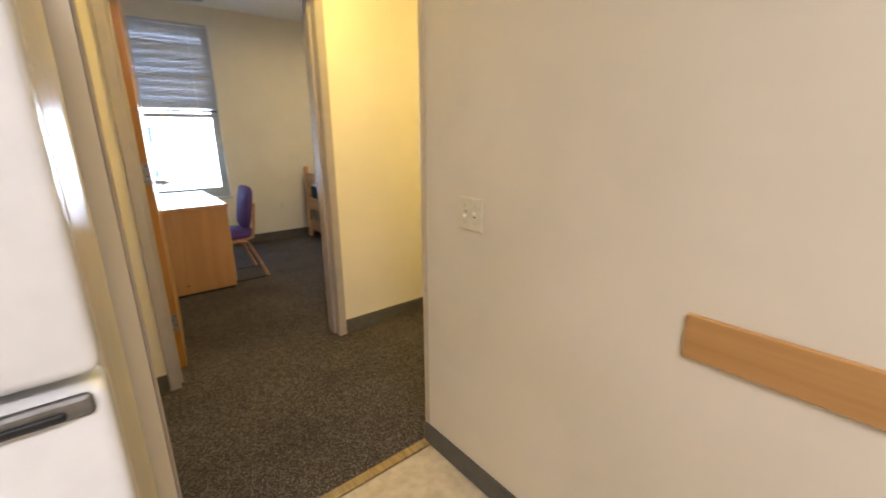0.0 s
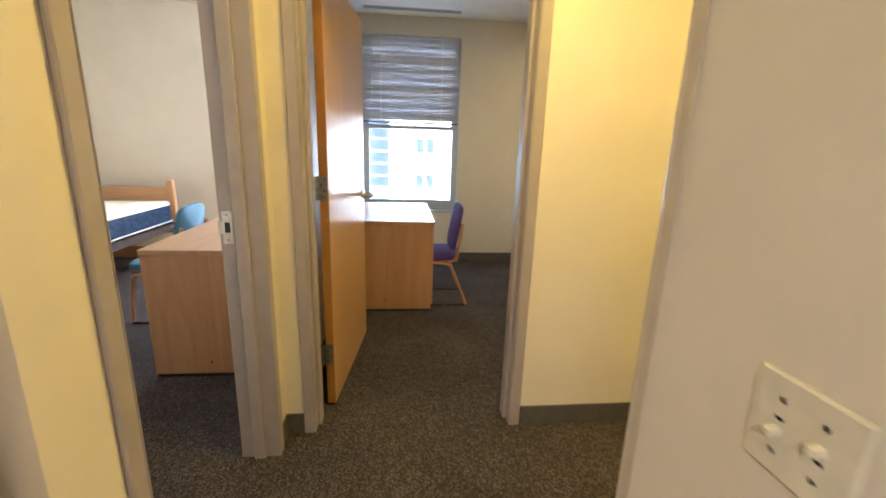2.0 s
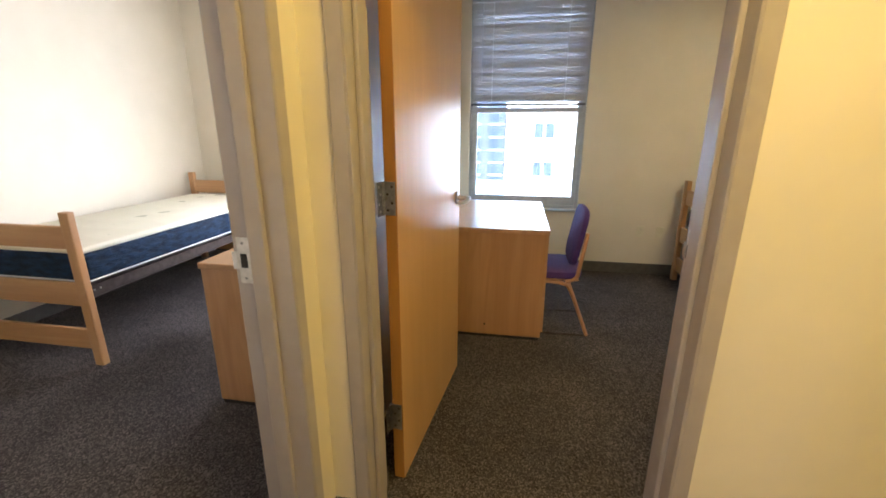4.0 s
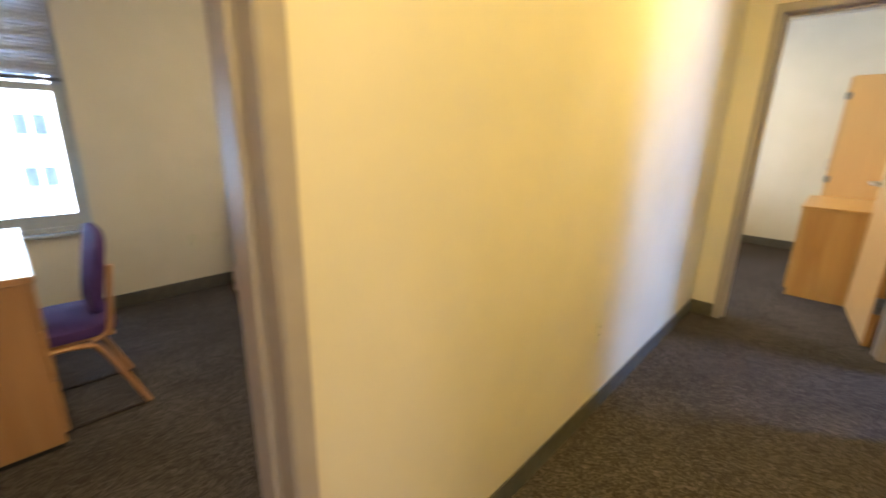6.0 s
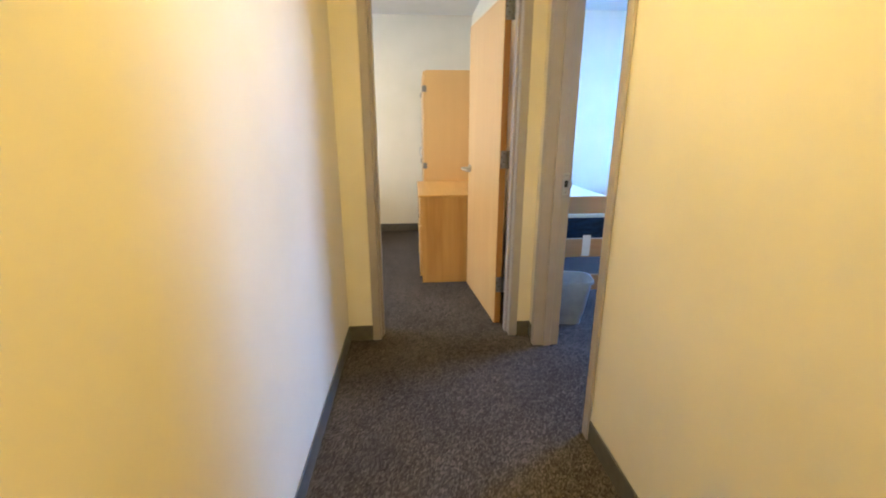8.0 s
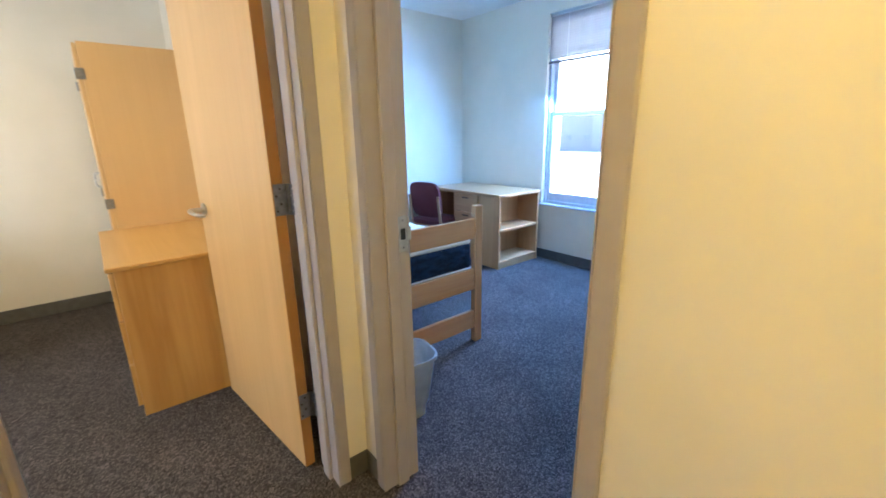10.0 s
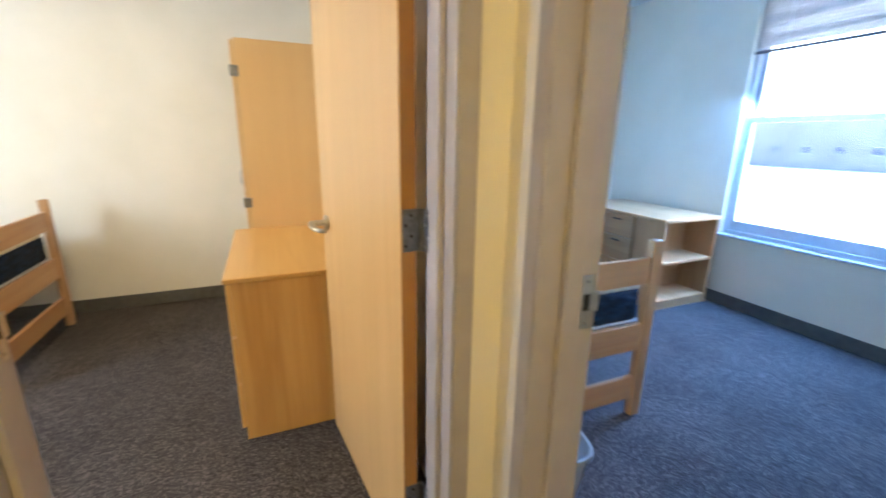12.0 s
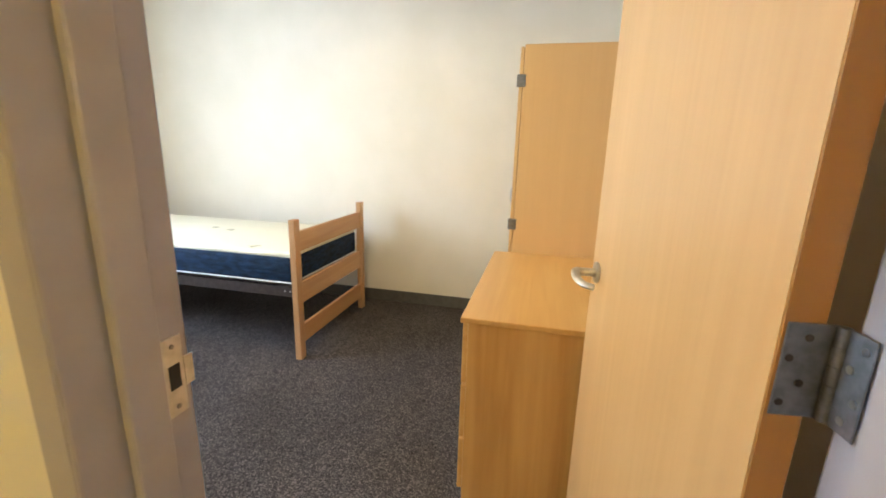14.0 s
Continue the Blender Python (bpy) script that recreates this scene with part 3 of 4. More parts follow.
def window(name, x0, x1, y_in, out, blind_z, label):
    """A double-hung window in a wall along x; out is +1 or -1, the way outdoors; y_in is the room face."""
    w = tagged(thing(name, label, "window", pose((x0 + x1) / 2, y_in, 0)), kind="structure")
    h = (x1 - x0) / 2

    def bx(a, b, c, d, e, f, bev=0.003):
        ys = sorted((out * c, out * d))
        return box(a, b, ys[0], ys[1], e, f, bev)
    g = 0.032
    for s in (-1, 1):
        a, b = sorted((s * h, s * (h - g)))
        part("window_frame", bx(a, b, 0.035, 0.14, SILL, TOP), ALU, w)
    part("window_frame", bx(-h + g, h - g, 0.035, 0.14, TOP - g, TOP), ALU, w)
    part("window_frame", bx(-h + g, h - g, 0.035, 0.14, SILL, SILL + g), ALU, w)
    meet = 1.575
    for y0, y1, z0, z1 in ((0.045, 0.085, SILL + g, meet + 0.025), (0.09, 0.13, meet - 0.02, TOP - g)):
        r = 0.04
        sash = part("sash", bx(-h + g, -h + g + r, y0, y1, z0, z1), ALU, w)
        part("stile", bx(h - g - r, h - g, y0, y1, z0, z1), ALU, sash)
        part("rail", bx(-h + g + r, h - g - r, y0, y1, z0, z0 + (0.085 if z0 < 1 else 0.04)), ALU, sash)
        part("rail", bx(-h + g + r, h - g - r, y0, y1, z1 - 0.045, z1), ALU, sash)
        pane = part("pane", bx(-h + g + r, h - g - r, (y0 + y1) / 2 - 0.002, (y0 + y1) / 2 + 0.002, z0 + 0.03, z1 - 0.03, 0), GLASS, sash)
        pane.visible_shadow = False
    part("window_sill", bx(-h - 0.02, h + 0.02, -0.035, 0.034, SILL - 0.022, SILL, 0.004), ALU, w)
    # the blind hangs in the reveal
    b = thing("window_blind", "white aluminium mini blind, half lowered and closed", "blind", pose((x0 + x1) / 2, y_in + out * 0.015, 0), "window blinds")
    part("head_rail", box(-h + 0.012, h - 0.012, -0.013, 0.013, TOP - 0.03, TOP - 0.002, 0.002), ALU, b)
    slat_bm = bmesh.new()
    n = 5
    vs = []
    for sx in (-h + 0.014, h - 0.014):
        vs.append([slat_bm.verts.new((sx, (k / (n - 1) - 0.5) * 0.025, 0.0022 * (1 - (2 * k / (n - 1) - 1) ** 2))) for k in range(n)])
    for k in range(n - 1):
        slat_bm.faces.new((vs[0][k], vs[0][k + 1], vs[1][k + 1], vs[1][k]))
    bmesh.ops.solidify(slat_bm, geom=slat_bm.faces[:], thickness=0.0004)
    slat = mesh_of("slat", slat_bm, SLAT, True)
    count = int((TOP - 0.04 - blind_z - 0.02) / 0.022)
    for k in range(count):
        o = new("slat", slat)
        o.parent = b
        o.matrix_basis = pose(0, 0, TOP - 0.045 - k * 0.022, out * -75, 0, 0)
    part("bottom_rail", box(-h + 0.012, h - 0.012, -0.012, 0.012, blind_z, blind_z + 0.022, 0.004), SLATRAIL, b, "grey blind bottom rail")
    for sx in (-0.62 * h, 0.62 * h):
        part("ladder_cord", box(sx - 0.004, sx + 0.004, -out * 0.0142 - 0.0008, -out * 0.0142 + 0.0008, blind_z + 0.022, TOP - 0.03), PIPING, b)
    wx = -0.8 * h
    part("tilt_wand", tube([(wx, -out * 0.02, TOP - 0.02), (wx, -out * 0.022, TOP - 0.7)], 0.004, 8), ALU, b)
    return w


window("window_1", *W1, NORTH, 1, 1.86, "white double-hung window above a desk")
window("window_2", *W2, NORTH, 1, 1.615, "white double-hung window with half-lowered blind")
window("window_3", *W3, NORTH, 1, 2.44, "white double-hung window")
window("window_4", *W4, SOUTH, -1, 2.07, "white double-hung window with raised blind")

# ---- furniture ----


def bed(m, label, length=2.15, width=1.04, group="beds"):
    """A dormitory bed: local x across the foot end, y along the bed, the foot end at y=0."""
    b = thing("bed", label, "bed", m, group)
    p = 0.062
    for y in (0.0, length - 0.045):
        for x in (0.0, width - p):
            part("post", box(x, x + p, y, y + 0.045, 0, 0.95, 0.007, 2), BEDPOST, b)
        for z0, z1 in ((0.735, 0.868), (0.385, 0.53), (0.105, 0.235)):
            part("plank", box(p, width - p, y + 0.010, y + 0.034, z0, z1, 0.005, 2), BEDWOOD, b)
    for x in (0.03, width - 0.06):
        rail = box(x, x + 0.03, 0.045, length - 0.045, 0.497, 0.502)
        add_box(rail, x + (0.0 if x < 0.5 else 0.026), x + (0.004 if x < 0.5 else 0.03), 0.045, length - 0.045, 0.43, 0.502)
        sr = part("side_rail", rail, DARKSTEEL, b, "dark brown steel side rail")
        face = x - 0.001 if x < 0.5 else x + 0.031
        for y in (0.075, 0.115, length - 0.115, length - 0.075):
            part("bolt", cylinder((face, y, 0.468), (1, 0, 0), 0.006, 0.004, 10), STEEL, sr)
    part("spring_deck", box(0.06, width - 0.06, 0.05, length - 0.05, 0.493, 0.505), DARKSTEEL, b)
    mt = thing("mattress", "navy-sided mattress with cream patterned quilted top", "mattress", m @ pose(width / 2, length / 2, 0.506), "mattresses")
    w, l = width / 2 - 0.035, length / 2 - 0.06

    def slab(z0, z1, grow, bev):
        return box(-w - grow, w + grow, -l - grow, l + grow, z0, z1, bev, 3)
    part("border", slab(0.008, 0.196, 0.0, 0.03), NAVY, mt, "navy quilted border", True)
    top = slab(0.178, 0.222, -0.003, 0.02)
    part("quilted_top", top, TICKING, mt, "cream quilted top with pale leaves", True)
    for z in (0.018,):
        ring = [(-w, -l, z), (w, -l, z), (w, l, z), (-w, l, z)]
        for a, c in zip(ring, ring[1:] + ring[:1]):
            part("piping", tube([a, c], 0.0055, 8), PIPING, mt, smooth=True)
    return b


bed(pose(-1.57, 5.24, 0), "beech dormitory bed with slatted ends beside the wall")
bed(pose(7.70, 5.25, 0), "beech dormitory bed with slatted foot end")
bed(pose(6.29, 3.14, 0, 0, 0, -90), "beech dormitory bed with paper tag on its foot")
bed(pose(3.42, 7.55, 0, 0, 0, -90), "beech dormitory bed under the window wall")


def desk(m, label, length, depth, height=0.78, shelves=False, group="desks"):
    """A pedestal desk: local x along its length, y from the knee side (0) to the back; drawers on the knee side."""
    d = thing("desk", label, "desk", m, group)
    t = 0.03
    part("tabletop", box(-0.012, length + 0.012, -0.02, depth + 0.004, height - t, height, 0.004, 2), DESK_X, d)
    zt = height - t
    part("end_panel", box(0, 0.025, 0, depth, 0.02, zt, 0.002), DESK_Z, d)
    part("plinth", box(0.003, 0.022, 0.01, depth - 0.01, 0, 0.02), BLACK, d)
    part("bolt_hole", cylinder((0, 0.38, 0.095), (1, 0, 0), 0.007, 0.003, 10), BLACK, d)
    part("end_panel", box(length - 0.025, length, 0, depth, 0.0, zt, 0.002), DESK_Z, d)
    part("back_panel", box(0.025, length - 0.025, depth - 0.025, depth - 0.007, 0.12, zt), DESK_X, d)
    px = 0.42
    part("pedestal_side", box(px, px + 0.02, 0.0, depth - 0.026, 0.03, zt), DESK_Z, d)
    x0 = 0.03
    if shelves:
        x0 = 0.32
        part("shelf_back", box(x0 - 0.02, x0, 0.0, depth - 0.026, 0.03, zt), DESK_Z, d)
    for z0, z1 in ((0.05, 0.3), (0.305, 0.53), (0.535, zt - 0.005)):
        dr = part("drawer", box(x0, px + (0.0 if not shelves else 0.33) - 0.003, -0.018, -0.001, z0, z1, 0.003), DESK_X, d)
        xm = (x0 + px + (0.33 if shelves else 0)) / 2
        part("drawer_pull", box(xm - 0.05, xm + 0.05, -0.026, -0.018, z1 - 0.045, z1 - 0.03, 0.003), DARKSTEEL, dr)
    part("pencil_drawer", box(px + 0.36, length - 0.03, -0.012, 0.0, zt - 0.1, zt - 0.004, 0.003), DESK_X, d)
    return d


def bookcase_desk(m, label):
    """A desk whose end is an open bookcase: local x along its length, y from the drawer side to the wall."""
    d = thing("desk", label, "desk", m, "desks")
    L, D, h, t = 1.1, 0.64, 0.79, 0.03
    part("tabletop", box(-0.012, L, -0.02, D, h - t, h, 0.004, 2), DESK_X, d)
    part("post_panel", box(0, 0.3, 0, 0.025, 0, h - t, 0.002), DESK_Z, d)
    part("back_panel", box(0, L, D - 0.025, D, 0, h - t, 0.002), DESK_Z, d)
    part("bookcase_back", box(0.28, 0.3, 0.025, D - 0.025, 0, h - t), DESK_Z, d)
    for z in (0.06, 0.40):
        part("shelf", box(0.004, 0.28, 0.025, D - 0.025, z, z + 0.025, 0.002), DESK_X, d)
    part("plinth", box(0.012, 0.28, 0.025, D - 0.025, 0, 0.06), DESK_X, d)
    part("pedestal_side", box(0.68, 0.70, 0.0, D - 0.025, 0, h - t), DESK_Z, d)
    for z0, z1 in ((0.05, 0.34), (0.345, 0.56), (0.565, h - t - 0.005)):
        dr = part("drawer", box(0.305, 0.675, -0.018, 0.0, z0, z1, 0.003), DESK_X, d)
        part("drawer_pull", box(0.44, 0.54, -0.026, -0.018, z1 - 0.045, z1 - 0.03, 0.003), DARKSTEEL, dr)
    part("end_panel", box(L - 0.025, L, 0.0, D - 0.025, 0, h - t), DESK_Z, d)
    return d


desk(pose(0.415, 5.055, 0, 0, 0, 90) @ pose(0, -0.70, 0), "oak laminate desk with drawers by the door", 1.07, 0.70)
desk(pose(2.105, 6.035, 0, 0, 0, 90) @ pose(0, 0, 0), "oak laminate desk under the window", 1.10, 0.76)
bookcase_desk(pose(7.26, 0.885, 0) @ Matrix.Diagonal((1, -1, 1, 1)), "oak laminate desk with open bookcase end")


def chair(m, label, fabric):
    """A stacking chair with a padded seat and back: the sitter looks along local -y."""
    c = thing("chair", label, "chair", m, "desk chairs")
    seat = part("seat", cushion(0.44, 0.43, 0.05), fabric, c, smooth=True)
    seat.matrix_basis = pose(0, 0, 0.445)
    part("seat_shell", box(-0.19, 0.19, -0.18, 0.19, 0.398, 0.414, 0.006, 2), CHAIRWOOD, c)
    back = part("backrest", cushion(0.42, 0.40, 0.035, puff=0.012), fabric, c, smooth=True)
    back.matrix_basis = pose(0, 0.175, 0.69, 80, 0, 0)
    for s in (-1, 1):
        x = 0.205 * s
        part("back_upright", tube(smooth_path([(x, 0.10, 0.40), (x, 0.165, 0.43), (x, 0.185, 0.52), (x, 0.215, 0.74)]), 0.017, 10, 0.8), CHAIRWOOD, c, smooth=True)
        part("rear_leg", tube(smooth_path([(x, -0.05, 0.395), (x, 0.08, 0.385), (x, 0.14, 0.33), (x, 0.27, 0.012)]), 0.017, 10, 0.8), CHAIRWOOD, c, smooth=True)
        part("front_leg", tube(smooth_path([(x, 0.05, 0.395), (x, -0.12, 0.385), (x, -0.17, 0.33), (x, -0.21, 0.012)]), 0.017, 10, 0.8), CHAIRWOOD, c, smooth=True)
        part("floor_runner", tube([(x, -0.22, 0.008), (x, 0.28, 0.008)], 0.008, 8), DARKSTEEL, c)
    part("cross_bar", box(-0.2, 0.2, 0.0, 0.02, 0.378, 0.398, 0.004), CHAIRWOOD, c)
    return c


chair(pose(2.16, 6.36, 0, 0, 0, -90), "purple padded chair with beech frame at the desk", PURPLE)
chair(pose(0.04, 6.05, 0, 0, 0, -90), "blue padded chair with beech frame at the desk", BLUE)
chair(pose(8.12, 1.02, 0, 0, 0, 12), "maroon padded chair with beech frame at the desk", RED)


def dresser(m, label, length=1.06, depth=0.62, height=0.81, along=CASE_X, upright=CASE_Z):
    """A three-drawer chest: local x along its length, y from the drawer fronts (0) to the wall."""
    d = thing("dresser", label, "dresser", m, "dressers")
    t = 0.022
    part("top", box(-0.012, length + 0.005, -0.028, depth, height - t, height, 0.004, 2), along, d)
    zt = height - t
    part("side_panel", box(0, 0.02, 0, depth, 0, zt, 0.002), upright, d)
    part("side_panel", box(length - 0.02, length, 0, depth, 0, zt, 0.002), upright, d)
    part("back_panel", box(0.02, length - 0.02, depth - 0.012, depth, 0.03, zt), along, d)
    part("plinth", box(0.02, length - 0.02, 0.03, 0.045, 0, 0.06), along, d)
    for z0, z1 in ((0.065, 0.295), (0.303, 0.53), (0.538, zt - 0.006)):
        dr = part("drawer", box(0.003, length - 0.003, -0.02, -0.001, z0, z1, 0.003), along, d)
        part("finger_pull", box(length * 0.3, length * 0.7, -0.026, -0.02, z0 + 0.004, z0 + 0.022, 0.002), DARKSTEEL, dr)
    return d


def wardrobe(m, label, width=0.86, depth=0.6, height=1.965, along=CASE_X, upright=PLAIN_Z):
    """A tall two-door wardrobe: local x across the doors, y from the doors (0) to the wall."""
    w = thing("wardrobe", label, "wardrobe", m, "wardrobes")
    part("side_panel", box(0, 0.022, 0, depth, 0, height, 0.002), upright, w)
    part("side_panel", box(width - 0.022, width, 0, depth, 0, height, 0.002), upright, w)
    part("top_panel", box(0.022, width - 0.022, 0, depth, height - 0.022, height), along, w)
    part("back_panel", box(0.022, width - 0.022, depth - 0.01, depth, 0.05, height - 0.022), upright, w)
    part("base_panel", box(0.022, width - 0.022, 0, depth - 0.01, 0, 0.08), along, w)
    for s in (0, 1):
        x0, x1 = (0.001, width / 2 - 0.002) if s == 0 else (width / 2 + 0.002, width - 0.001)
        dr = part("door", box(x0, x1, -0.022, -0.002, 0.04, height - 0.012, 0.002), upright, w)
        hx = x0 if s == 0 else x1
        for z in (0.25, 0.98, 1.78):
            hb = box(hx - 0.006, hx + 0.006, -0.034, 0.014, z - 0.032, z + 0.032, 0.002)
            part("hinge", hb, HINGE, dr, "grey steel wrap hinge")
        gx = x1 - 0.05 if s == 0 else x0 + 0.05
        part("handle", tube(smooth_path([(gx, -0.022, 1.06), (gx, -0.052, 1.07), (gx, -0.052, 1.15), (gx, -0.022, 1.16)]), 0.005, 8), STEEL, dr, "steel bow handle", True)
    return w


flip = Matrix.Diagonal((1, -1, 1, 1))
dresser(pose(6.845, 4.0, 0) @ flip, "oak laminate three-drawer dresser beside the door")
wardrobe(pose(7.915, 3.925, 0) @ flip, "tall oak laminate wardrobe behind the dresser")
dresser(pose(5.25, 2.045, 0, 0, 0, -90) @ flip, "pinkish beech laminate dresser in the blue room", along=DESK_X, upright=DESK_Z)
wardrobe(pose(5.21, 0.975, 0, 0, 0, -90) @ flip, "tall beech laminate wardrobe beside the dresser", 0.78, along=DESK_X, upright=DESK_Z)


def waste_bin(m):
    """A grey plastic waste bin: tapered, rounded, with a stepped foot and a rolled rim."""
    w = thing("waste_bin", "grey plastic waste bin beside the bed", "waste bin", m)
    bm = bmesh.new()
    n = 32
    profile = [(0.098, 0.0), (0.102, 0.06), (0.112, 0.075), (0.146, 0.335), (0.154, 0.337), (0.154, 0.317), (0.149, 0.317), (0.142, 0.331), (0.108, 0.08), (0.095, 0.012)]
    rings = []
    for r, z in profile:
        ring = []
        for i in range(n):
            a = 2 * math.pi * i / n
            c, s = math.cos(a), math.sin(a)
            ring.append(bm.verts.new((r * 1.12 * math.copysign(abs(c) ** 0.55, c), r * 0.86 * math.copysign(abs(s) ** 0.55, s), z)))
        rings.append(ring)
    for a, b in zip(rings, rings[1:]):
        for i in range(n):
            bm.faces.new((a[i], a[(i + 1) % n], b[(i + 1) % n], b[i]))
    bm.faces.new(rings[0])
    bm.faces.new(rings[-1])
    part("shell", bm, BINGREY, w, smooth=True)
    return w


waste_bin(pose(5.99, 2.97, 0, 0, 0, 80))

# bags on the bed of the purple chair's room
bag = thing("storage_box", "black fabric storage box on the bed", "box", pose(3.80, 7.22, 0.729))
part("body", box(-0.25, 0.25, -0.2, 0.2, 0, 0.27, 0.03, 3), BLACK, bag, smooth=True)
part("lid_rim", box(-0.255, 0.255, -0.205, 0.205, 0.24, 0.275, 0.01, 2), BLACK, bag)

tag_bm = box(-0.032, 0.032, -0.0015, 0.0, -0.15, 0.02)
tag = tagged(new("paper_tag", mesh_of("paper_tag", tag_bm, PAPER)), "white paper tag hanging on the bed foot", "tag")
tag.matrix_basis = pose(6.298, 2.72, 0.545, 0, 0, -90)

# ---- fixtures ----


def switch_plate(m):
    """A two-gang toggle plate: local y points out of the wall."""
    s = thing("light_switch", "ivory two-gang toggle switch plate on the wall", "light switch", m)
    part("plate", box(-0.059, 0.059, 0, 0.006, -0.058, 0.058, 0.004, 2), PLASTIC, s)
    for x, up in ((-0.023, 1), (0.023, -1)):
        part("toggle_slot", box(x - 0.0045, x + 0.0045, 0.0055, 0.0064, 0.006, 0.010) if up < 0 else box(x - 0.0045, x + 0.0045, 0.0055, 0.0064, -0.010, -0.006), BLACK, s)
        part("toggle", box(x - 0.005, x + 0.005, 0.004, 0.02, up * 0.006 - 0.005, up * 0.006 + 0.005, 0.0015), PLASTIC, s)
        for z in (-0.03, 0.03):
            part("screw", cylinder((x, 0.0062, z), (0, 1, 0), 0.0035, 0.0016, 10), STEEL, s)
    return s


def outlet(m, blank=False):
    o = thing("wall_outlet", "ivory blank wall plate" if blank else "ivory duplex wall outlet plate", "outlet", m, "outlets")
    part("plate", box(-0.035, 0.035, 0, 0.006, -0.057, 0.057, 0.003, 2), PLASTIC, o)
    if not blank:
        for z in (-0.02, 0.02):
            f = part("socket", cylinder((0, 0.006, z), (0, 1, 0), 0.0165, 0.003, 20), PLASTIC, o)
            for x in (-0.006, 0.006):
                part("slot", box(x - 0.0012, x + 0.0012, 0.0073, 0.0078, z - 0.002, z + 0.007), BLACK, f)
    return o


switch_plate(pose(2.25, 3.018, 1.105, 0, 0, 90))
outlet(pose(3.905, 4.515, 0.47, 0, 0, 180))
outlet(pose(3.12, NORTH, 0.43, 0, 0, 180))
outlet(pose(3.30, NORTH, 0.43, 0, 0, 180), True)

rail = thing("wall_bumper_rail", "honey oak bumper rail screwed to the kitchen wall", "rail", pose(2.25, 2.305, 0.93))
part("board", box(-0.013, 0, -2.2, 0, -0.047, 0.057, 0.003), RAILWOOD, rail)

guard = thing("corner_guard", "clear glossy plastic corner guard on the wall end", "corner guard", pose(2.25, 3.30, 0))
part("guard_strip", box(-0.003, -0.001, -0.03, 0.003, 0.108, 2.13, 0.0008), GUARD, guard)
part("guard_strip", box(-0.001, 0.03, 0.001, 0.003, 0.108, 2.13, 0.0008), GUARD, guard)
part("guard_nose", cylinder((0.003, -0.003, 1.119), (0, 0, 1), 0.0075, 2.022, 16), GUARD, guard, smooth=True)
part("screw", cylinder((-0.0035, -0.015, 0.75), (1, 0, 0), 0.004, 0.002, 10), HINGE, guard)

vent = thing("ceiling_vent", "white linear slot diffuser in the ceiling", "vent", pose(1.96, 7.43, CEIL), )
part("frame", box(-0.5, 0.5, -0.045, -0.03, -0.006, 0, 0.001), ALU, vent)
part("frame", box(-0.5, 0.5, 0.03, 0.045, -0.006, 0, 0.001), ALU, vent)
part("backing", box(-0.5, 0.5, -0.03, 0.03, -0.0015, 0), BLACK, vent)
for y in (-0.012, 0.012):
    part("vane", box(-0.5, 0.5, y - 0.004, y + 0.004, -0.005, -0.0015, 0.001), ALU, vent)

end_lamp = thing("ceiling_lamp", "round white flush ceiling lamp in the end room", "ceiling lamp", pose(7.3, 4.9, CEIL))
part("base", cylinder((0, 0, -0.02), (0, 0, 1), 0.17, 0.04, 32, 0.006), SHADE, end_lamp, smooth=True)
part("trim_ring", cylinder((0, 0, -0.07), (0, 0, 1), 0.155, 0.06, 32, 0.006), SHADE, end_lamp, smooth=True)
bedroom_lamp = thing("ceiling_lamp", "round white flush ceiling lamp in a bedroom", "ceiling lamp", pose(3.7, 6.0, CEIL))
part("base", cylinder((0, 0, -0.02), (0, 0, 1), 0.17, 0.04, 32, 0.006), SHADE, bedroom_lamp, smooth=True)
part("trim_ring", cylinder((0, 0, -0.07), (0, 0, 1), 0.155, 0.06, 32, 0.006), SHADE, bedroom_lamp, smooth=True)
hall_lamp = thing("ceiling_lamp", "unseen round white flush ceiling lamp in the hall", "ceiling lamp", pose(4.2, 3.9, CEIL))
part("base", cylinder((0, 0, -0.02), (0, 0, 1), 0.17, 0.04, 32, 0.006), SHADE, hall_lamp, smooth=True)
part("trim_ring", cylinder((0, 0, -0.07), (0, 0, 1), 0.155, 0.06, 32, 0.006), SHADE, hall_lamp, smooth=True)
# made-up second fixture to go with the added lamp at x=2.2
copy_thing(hall_lamp, pose(2.2, 3.9, CEIL))
# assumed housing, out of view, around the added kitchen light
added_kitchen_lamp = thing("ceiling_lamp", "unseen long white ceiling lamp added in the kitchen", "ceiling lamp", pose(0.9, 0.9, CEIL))
part("base", box(-0.6, 0.6, -0.2, 0.2, -0.08, 0, 0.01), SHADE, added_kitchen_lamp)


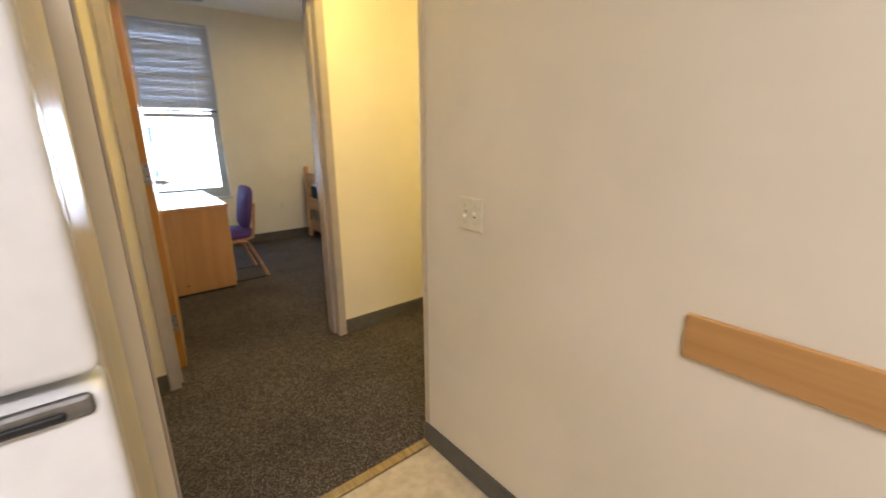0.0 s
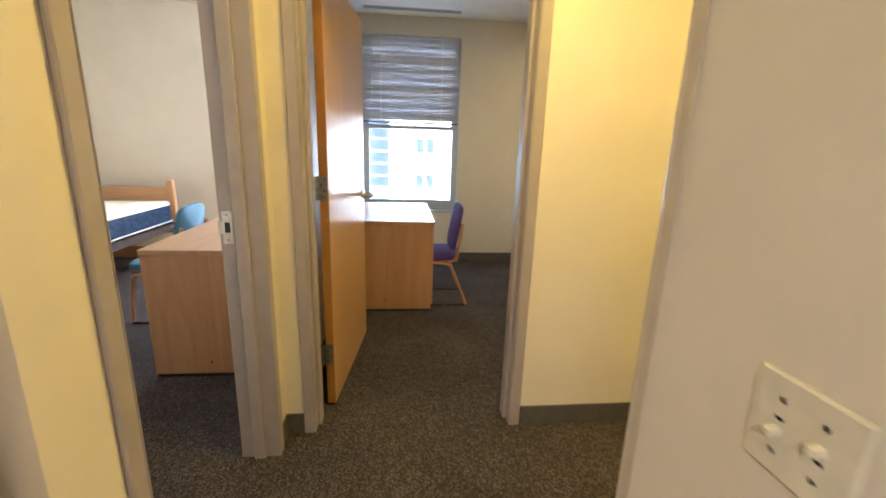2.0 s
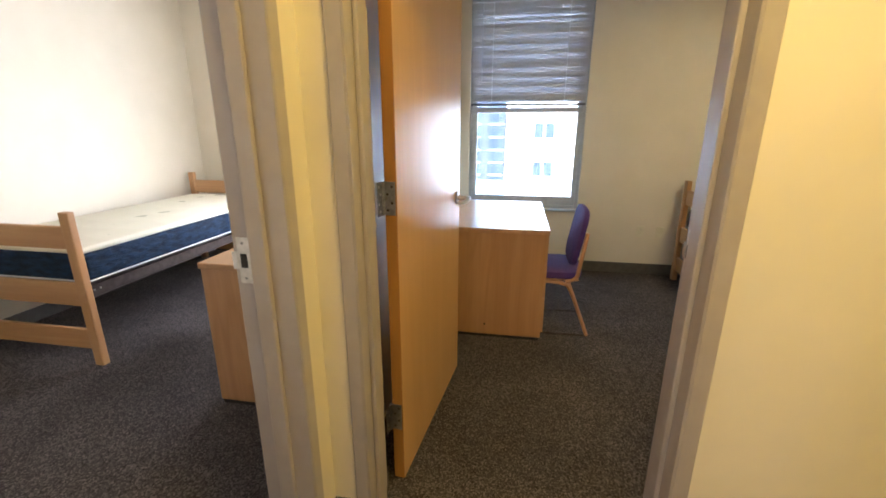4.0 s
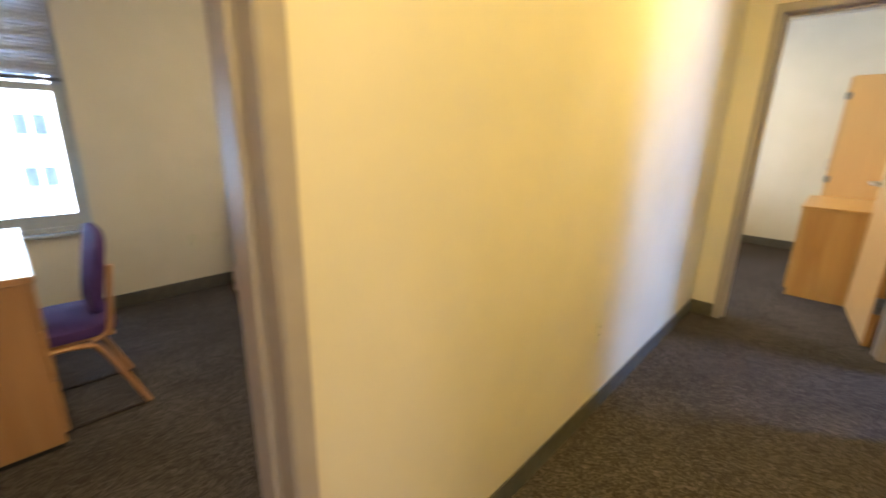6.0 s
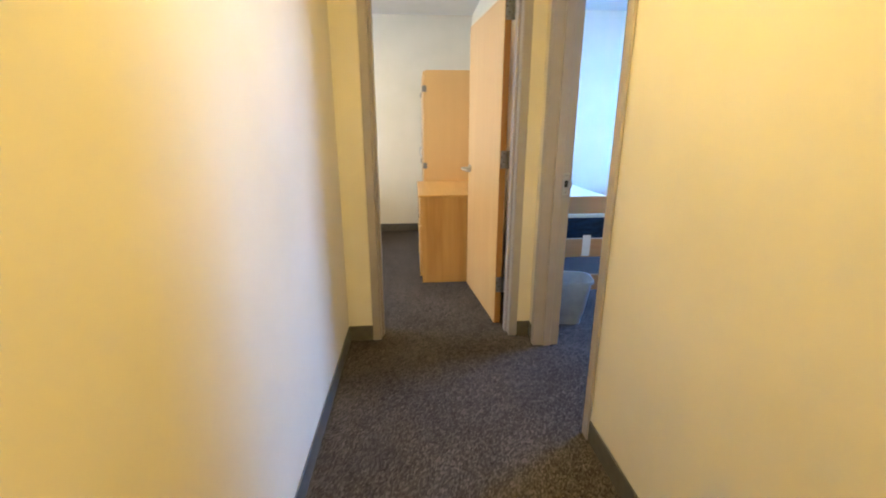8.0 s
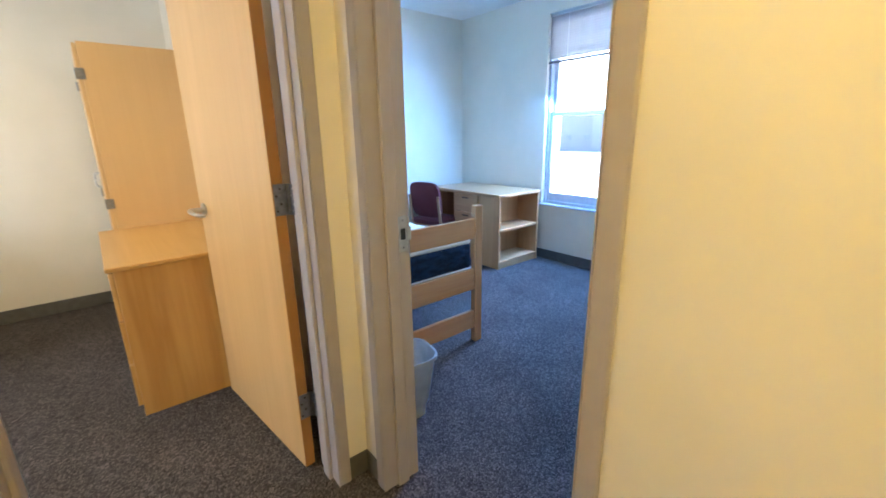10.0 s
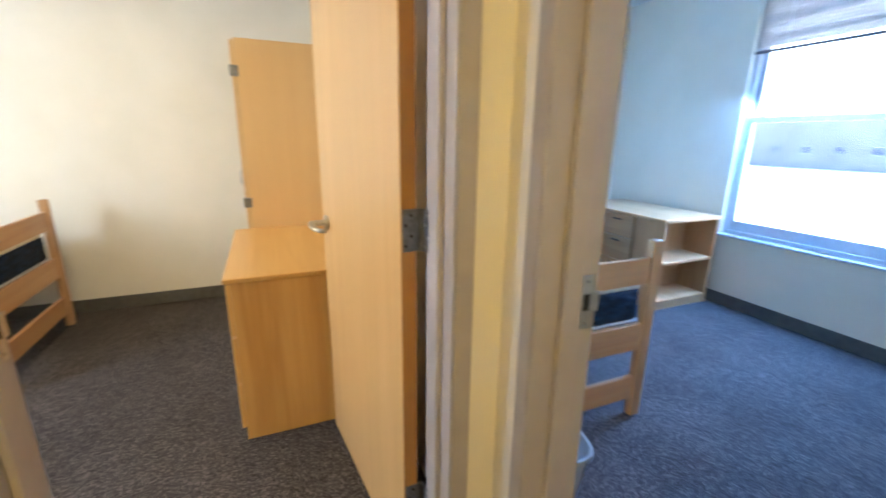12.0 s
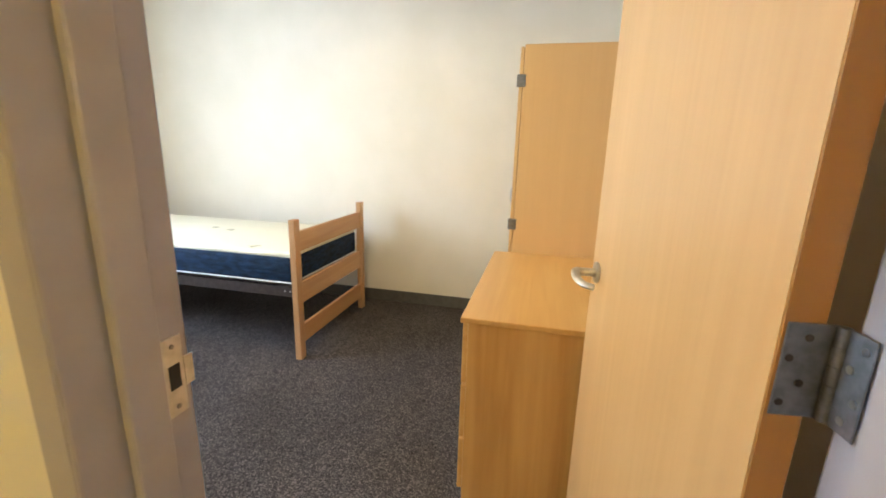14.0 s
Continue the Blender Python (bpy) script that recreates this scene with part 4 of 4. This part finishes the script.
def fridge(m):
    """A top-freezer fridge: local x across the front, the front faces -y."""
    f = thing("refrigerator", "white top-freezer refrigerator with almond side", "refrigerator", m)
    w, d, h = 0.76, 0.72, 1.70
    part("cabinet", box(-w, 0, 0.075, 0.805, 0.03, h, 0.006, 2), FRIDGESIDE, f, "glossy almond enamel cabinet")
    for z0, z1, n in ((0.09, 1.148, "fridge_door"), (1.162, h, "freezer_door")):
        dr = part(n, box(-w, 0, 0.0, 0.068, z0, z1, 0.012, 3), FRIDGE, f, "white textured door", True)
        part("gasket", box(-w + 0.015, -0.012, 0.068, 0.075, z0 + 0.012, z1 - 0.012), SLATRAIL, dr)
    top = part("handle_trim", box(-0.5, -0.01, -0.008, 0.0, 1.128, 1.150, 0.005, 2), HINGE, f, "grey chrome handle trim")
    part("handle_grip", box(-0.46, -0.03, -0.011, -0.008, 1.131, 1.139, 0.002), BLACK, top)
    for x in (-0.7, -0.06):
        for y in (0.12, 0.74):
            part("foot", cylinder((x, y, 0.013), (0, 0, 1), 0.02, 0.034, 12), BLACK, f)
    part("kick_plate", box(-w + 0.02, -0.02, 0.08, 0.1, 0.0, 0.085), BLACK, f)
    return f


fridge(pose(1.255, 2.455, 0))

# ---- outdoors ----
GROUND = -9.0
setting("ground", box(-2500, 2500, -2500, 2500, GROUND - 1, GROUND), CONCRETE, "sunlit pale concrete ground", "ground")


def block(name, label, x0, x1, y0, y1, top, mat, face, cols, rows, z_first, storey, win_w, win_h, banded=False):
    """A far building with rows of windows on the face turned to us (face = -1: south, 1: north); banded ones are tinted panels over pale sills."""
    b = thing(name, label, "building", pose((x0 + x1) / 2, (y0 + y1) / 2, GROUND))
    hx, hy = (x1 - x0) / 2, (y1 - y0) / 2
    part("wall", box(-hx, hx, -hy, hy, 0, top - GROUND), mat, b)
    part("roof_edge", box(-hx - 0.15, hx + 0.15, -hy - 0.15, hy + 0.15, top - GROUND, top - GROUND + 0.5, 0.05), CONCRETE, b)
    yf = face * hy
    for r in range(rows):
        z = z_first + r * storey - GROUND
        for k in range(cols):
            xc = -hx + (k + 0.5) * (2 * hx / cols)
            if banded:
                w = part("window", box(xc - win_w / 2, xc + win_w / 2, *sorted((yf - face * 0.01, yf + face * 0.04)), z, z + win_h), BLUEFAR, b)
                part("sill", box(xc - win_w / 2, xc + win_w / 2, *sorted((yf + face * 0.04, yf + face * 0.12)), z - 0.14, z), ALU, w)
                continue
            w = part("window", box(xc - win_w / 2, xc + win_w / 2, *sorted((yf - face * 0.01, yf + face * 0.04)), z, z + win_h), ALU, b)
            for s in (-1, 1):
                part("pane", box(*sorted((xc + s * 0.06, xc + s * (win_w / 2 - 0.08))), *sorted((yf + face * 0.035, yf + face * 0.05)), z + 0.08, z + win_h - 0.08), FARGLASS, w)
    return b


block("apartment_building", "white sunlit building with paired windows", 1.05, 27.05, 34, 46, 16, STUCCO, -1, 5, 7, -7.05, 2.6, 1.5, 1.15)
block("apartment_building", "shaded slate building with stacked pale-framed windows", -26, 1.04, 40, 46, 18, SLATEFAR, -1, 14, 13, -8.6, 1.05, 1.2, 0.85, True)
# made-up wing that keeps the sun off the slate face at y=40
block("apartment_building", "slate wing added to shade the recessed slate building", -26, -4, 35, 39.9, 18, SLATEFAR, -1, 9, 8, -8.2, 2.6, 1.3, 1.3)
block("office_building", "grey distant building beyond a bright lot", 70, 150, -220, -204, 13, GREYFAR, 1, 7, 1, -3.0, 8.0, 4.0, 3.0)
block("office_building", "low grey distant building beyond a bright lot", -30, 68, -222, -206, 6, GREYFAR, 1, 5, 1, -5.0, 5.5, 9.0, 5.0)


def car(m, label):
    """A parked car: local x along its length, the wheels on z=0."""
    c = thing("car", label, "car", m)
    body = bmesh.new()
    outline = [(-2.2, 0.3), (-2.2, 0.85), (-1.9, 0.95), (-1.3, 1.42), (0.5, 1.45), (1.2, 0.98), (2.1, 0.82), (2.25, 0.6), (2.25, 0.3)]
    sides = [[body.verts.new((x, y * (0.82 if z > 1.2 else 1.0), z)) for x, z in outline] for y in (-0.85, 0.85)]
    for k in range(len(outline)):
        j = (k + 1) % len(outline)
        body.faces.new((sides[0][k], sides[0][j], sides[1][j], sides[1][k]))
    body.faces.new(sides[0])
    body.faces.new(list(reversed(sides[1])))
    part("body", body, CARPAINT, c)
    for s in (-1, 1):
        part("side_window", box(-1.25, 0.75, s * 0.80 - 0.02, s * 0.80 + 0.02, 1.0, 1.36, 0.01), FARGLASS, c)
        for x in (-1.4, 1.4):
            part("wheel", cylinder((x, s * 0.78, 0.32), (0, 1, 0), 0.32, 0.2, 20, 0.03), BLACK, c)
    return c


car(pose(68.8, -114, GROUND, 0, 0, 10), "pale green parked car on the bright lot")
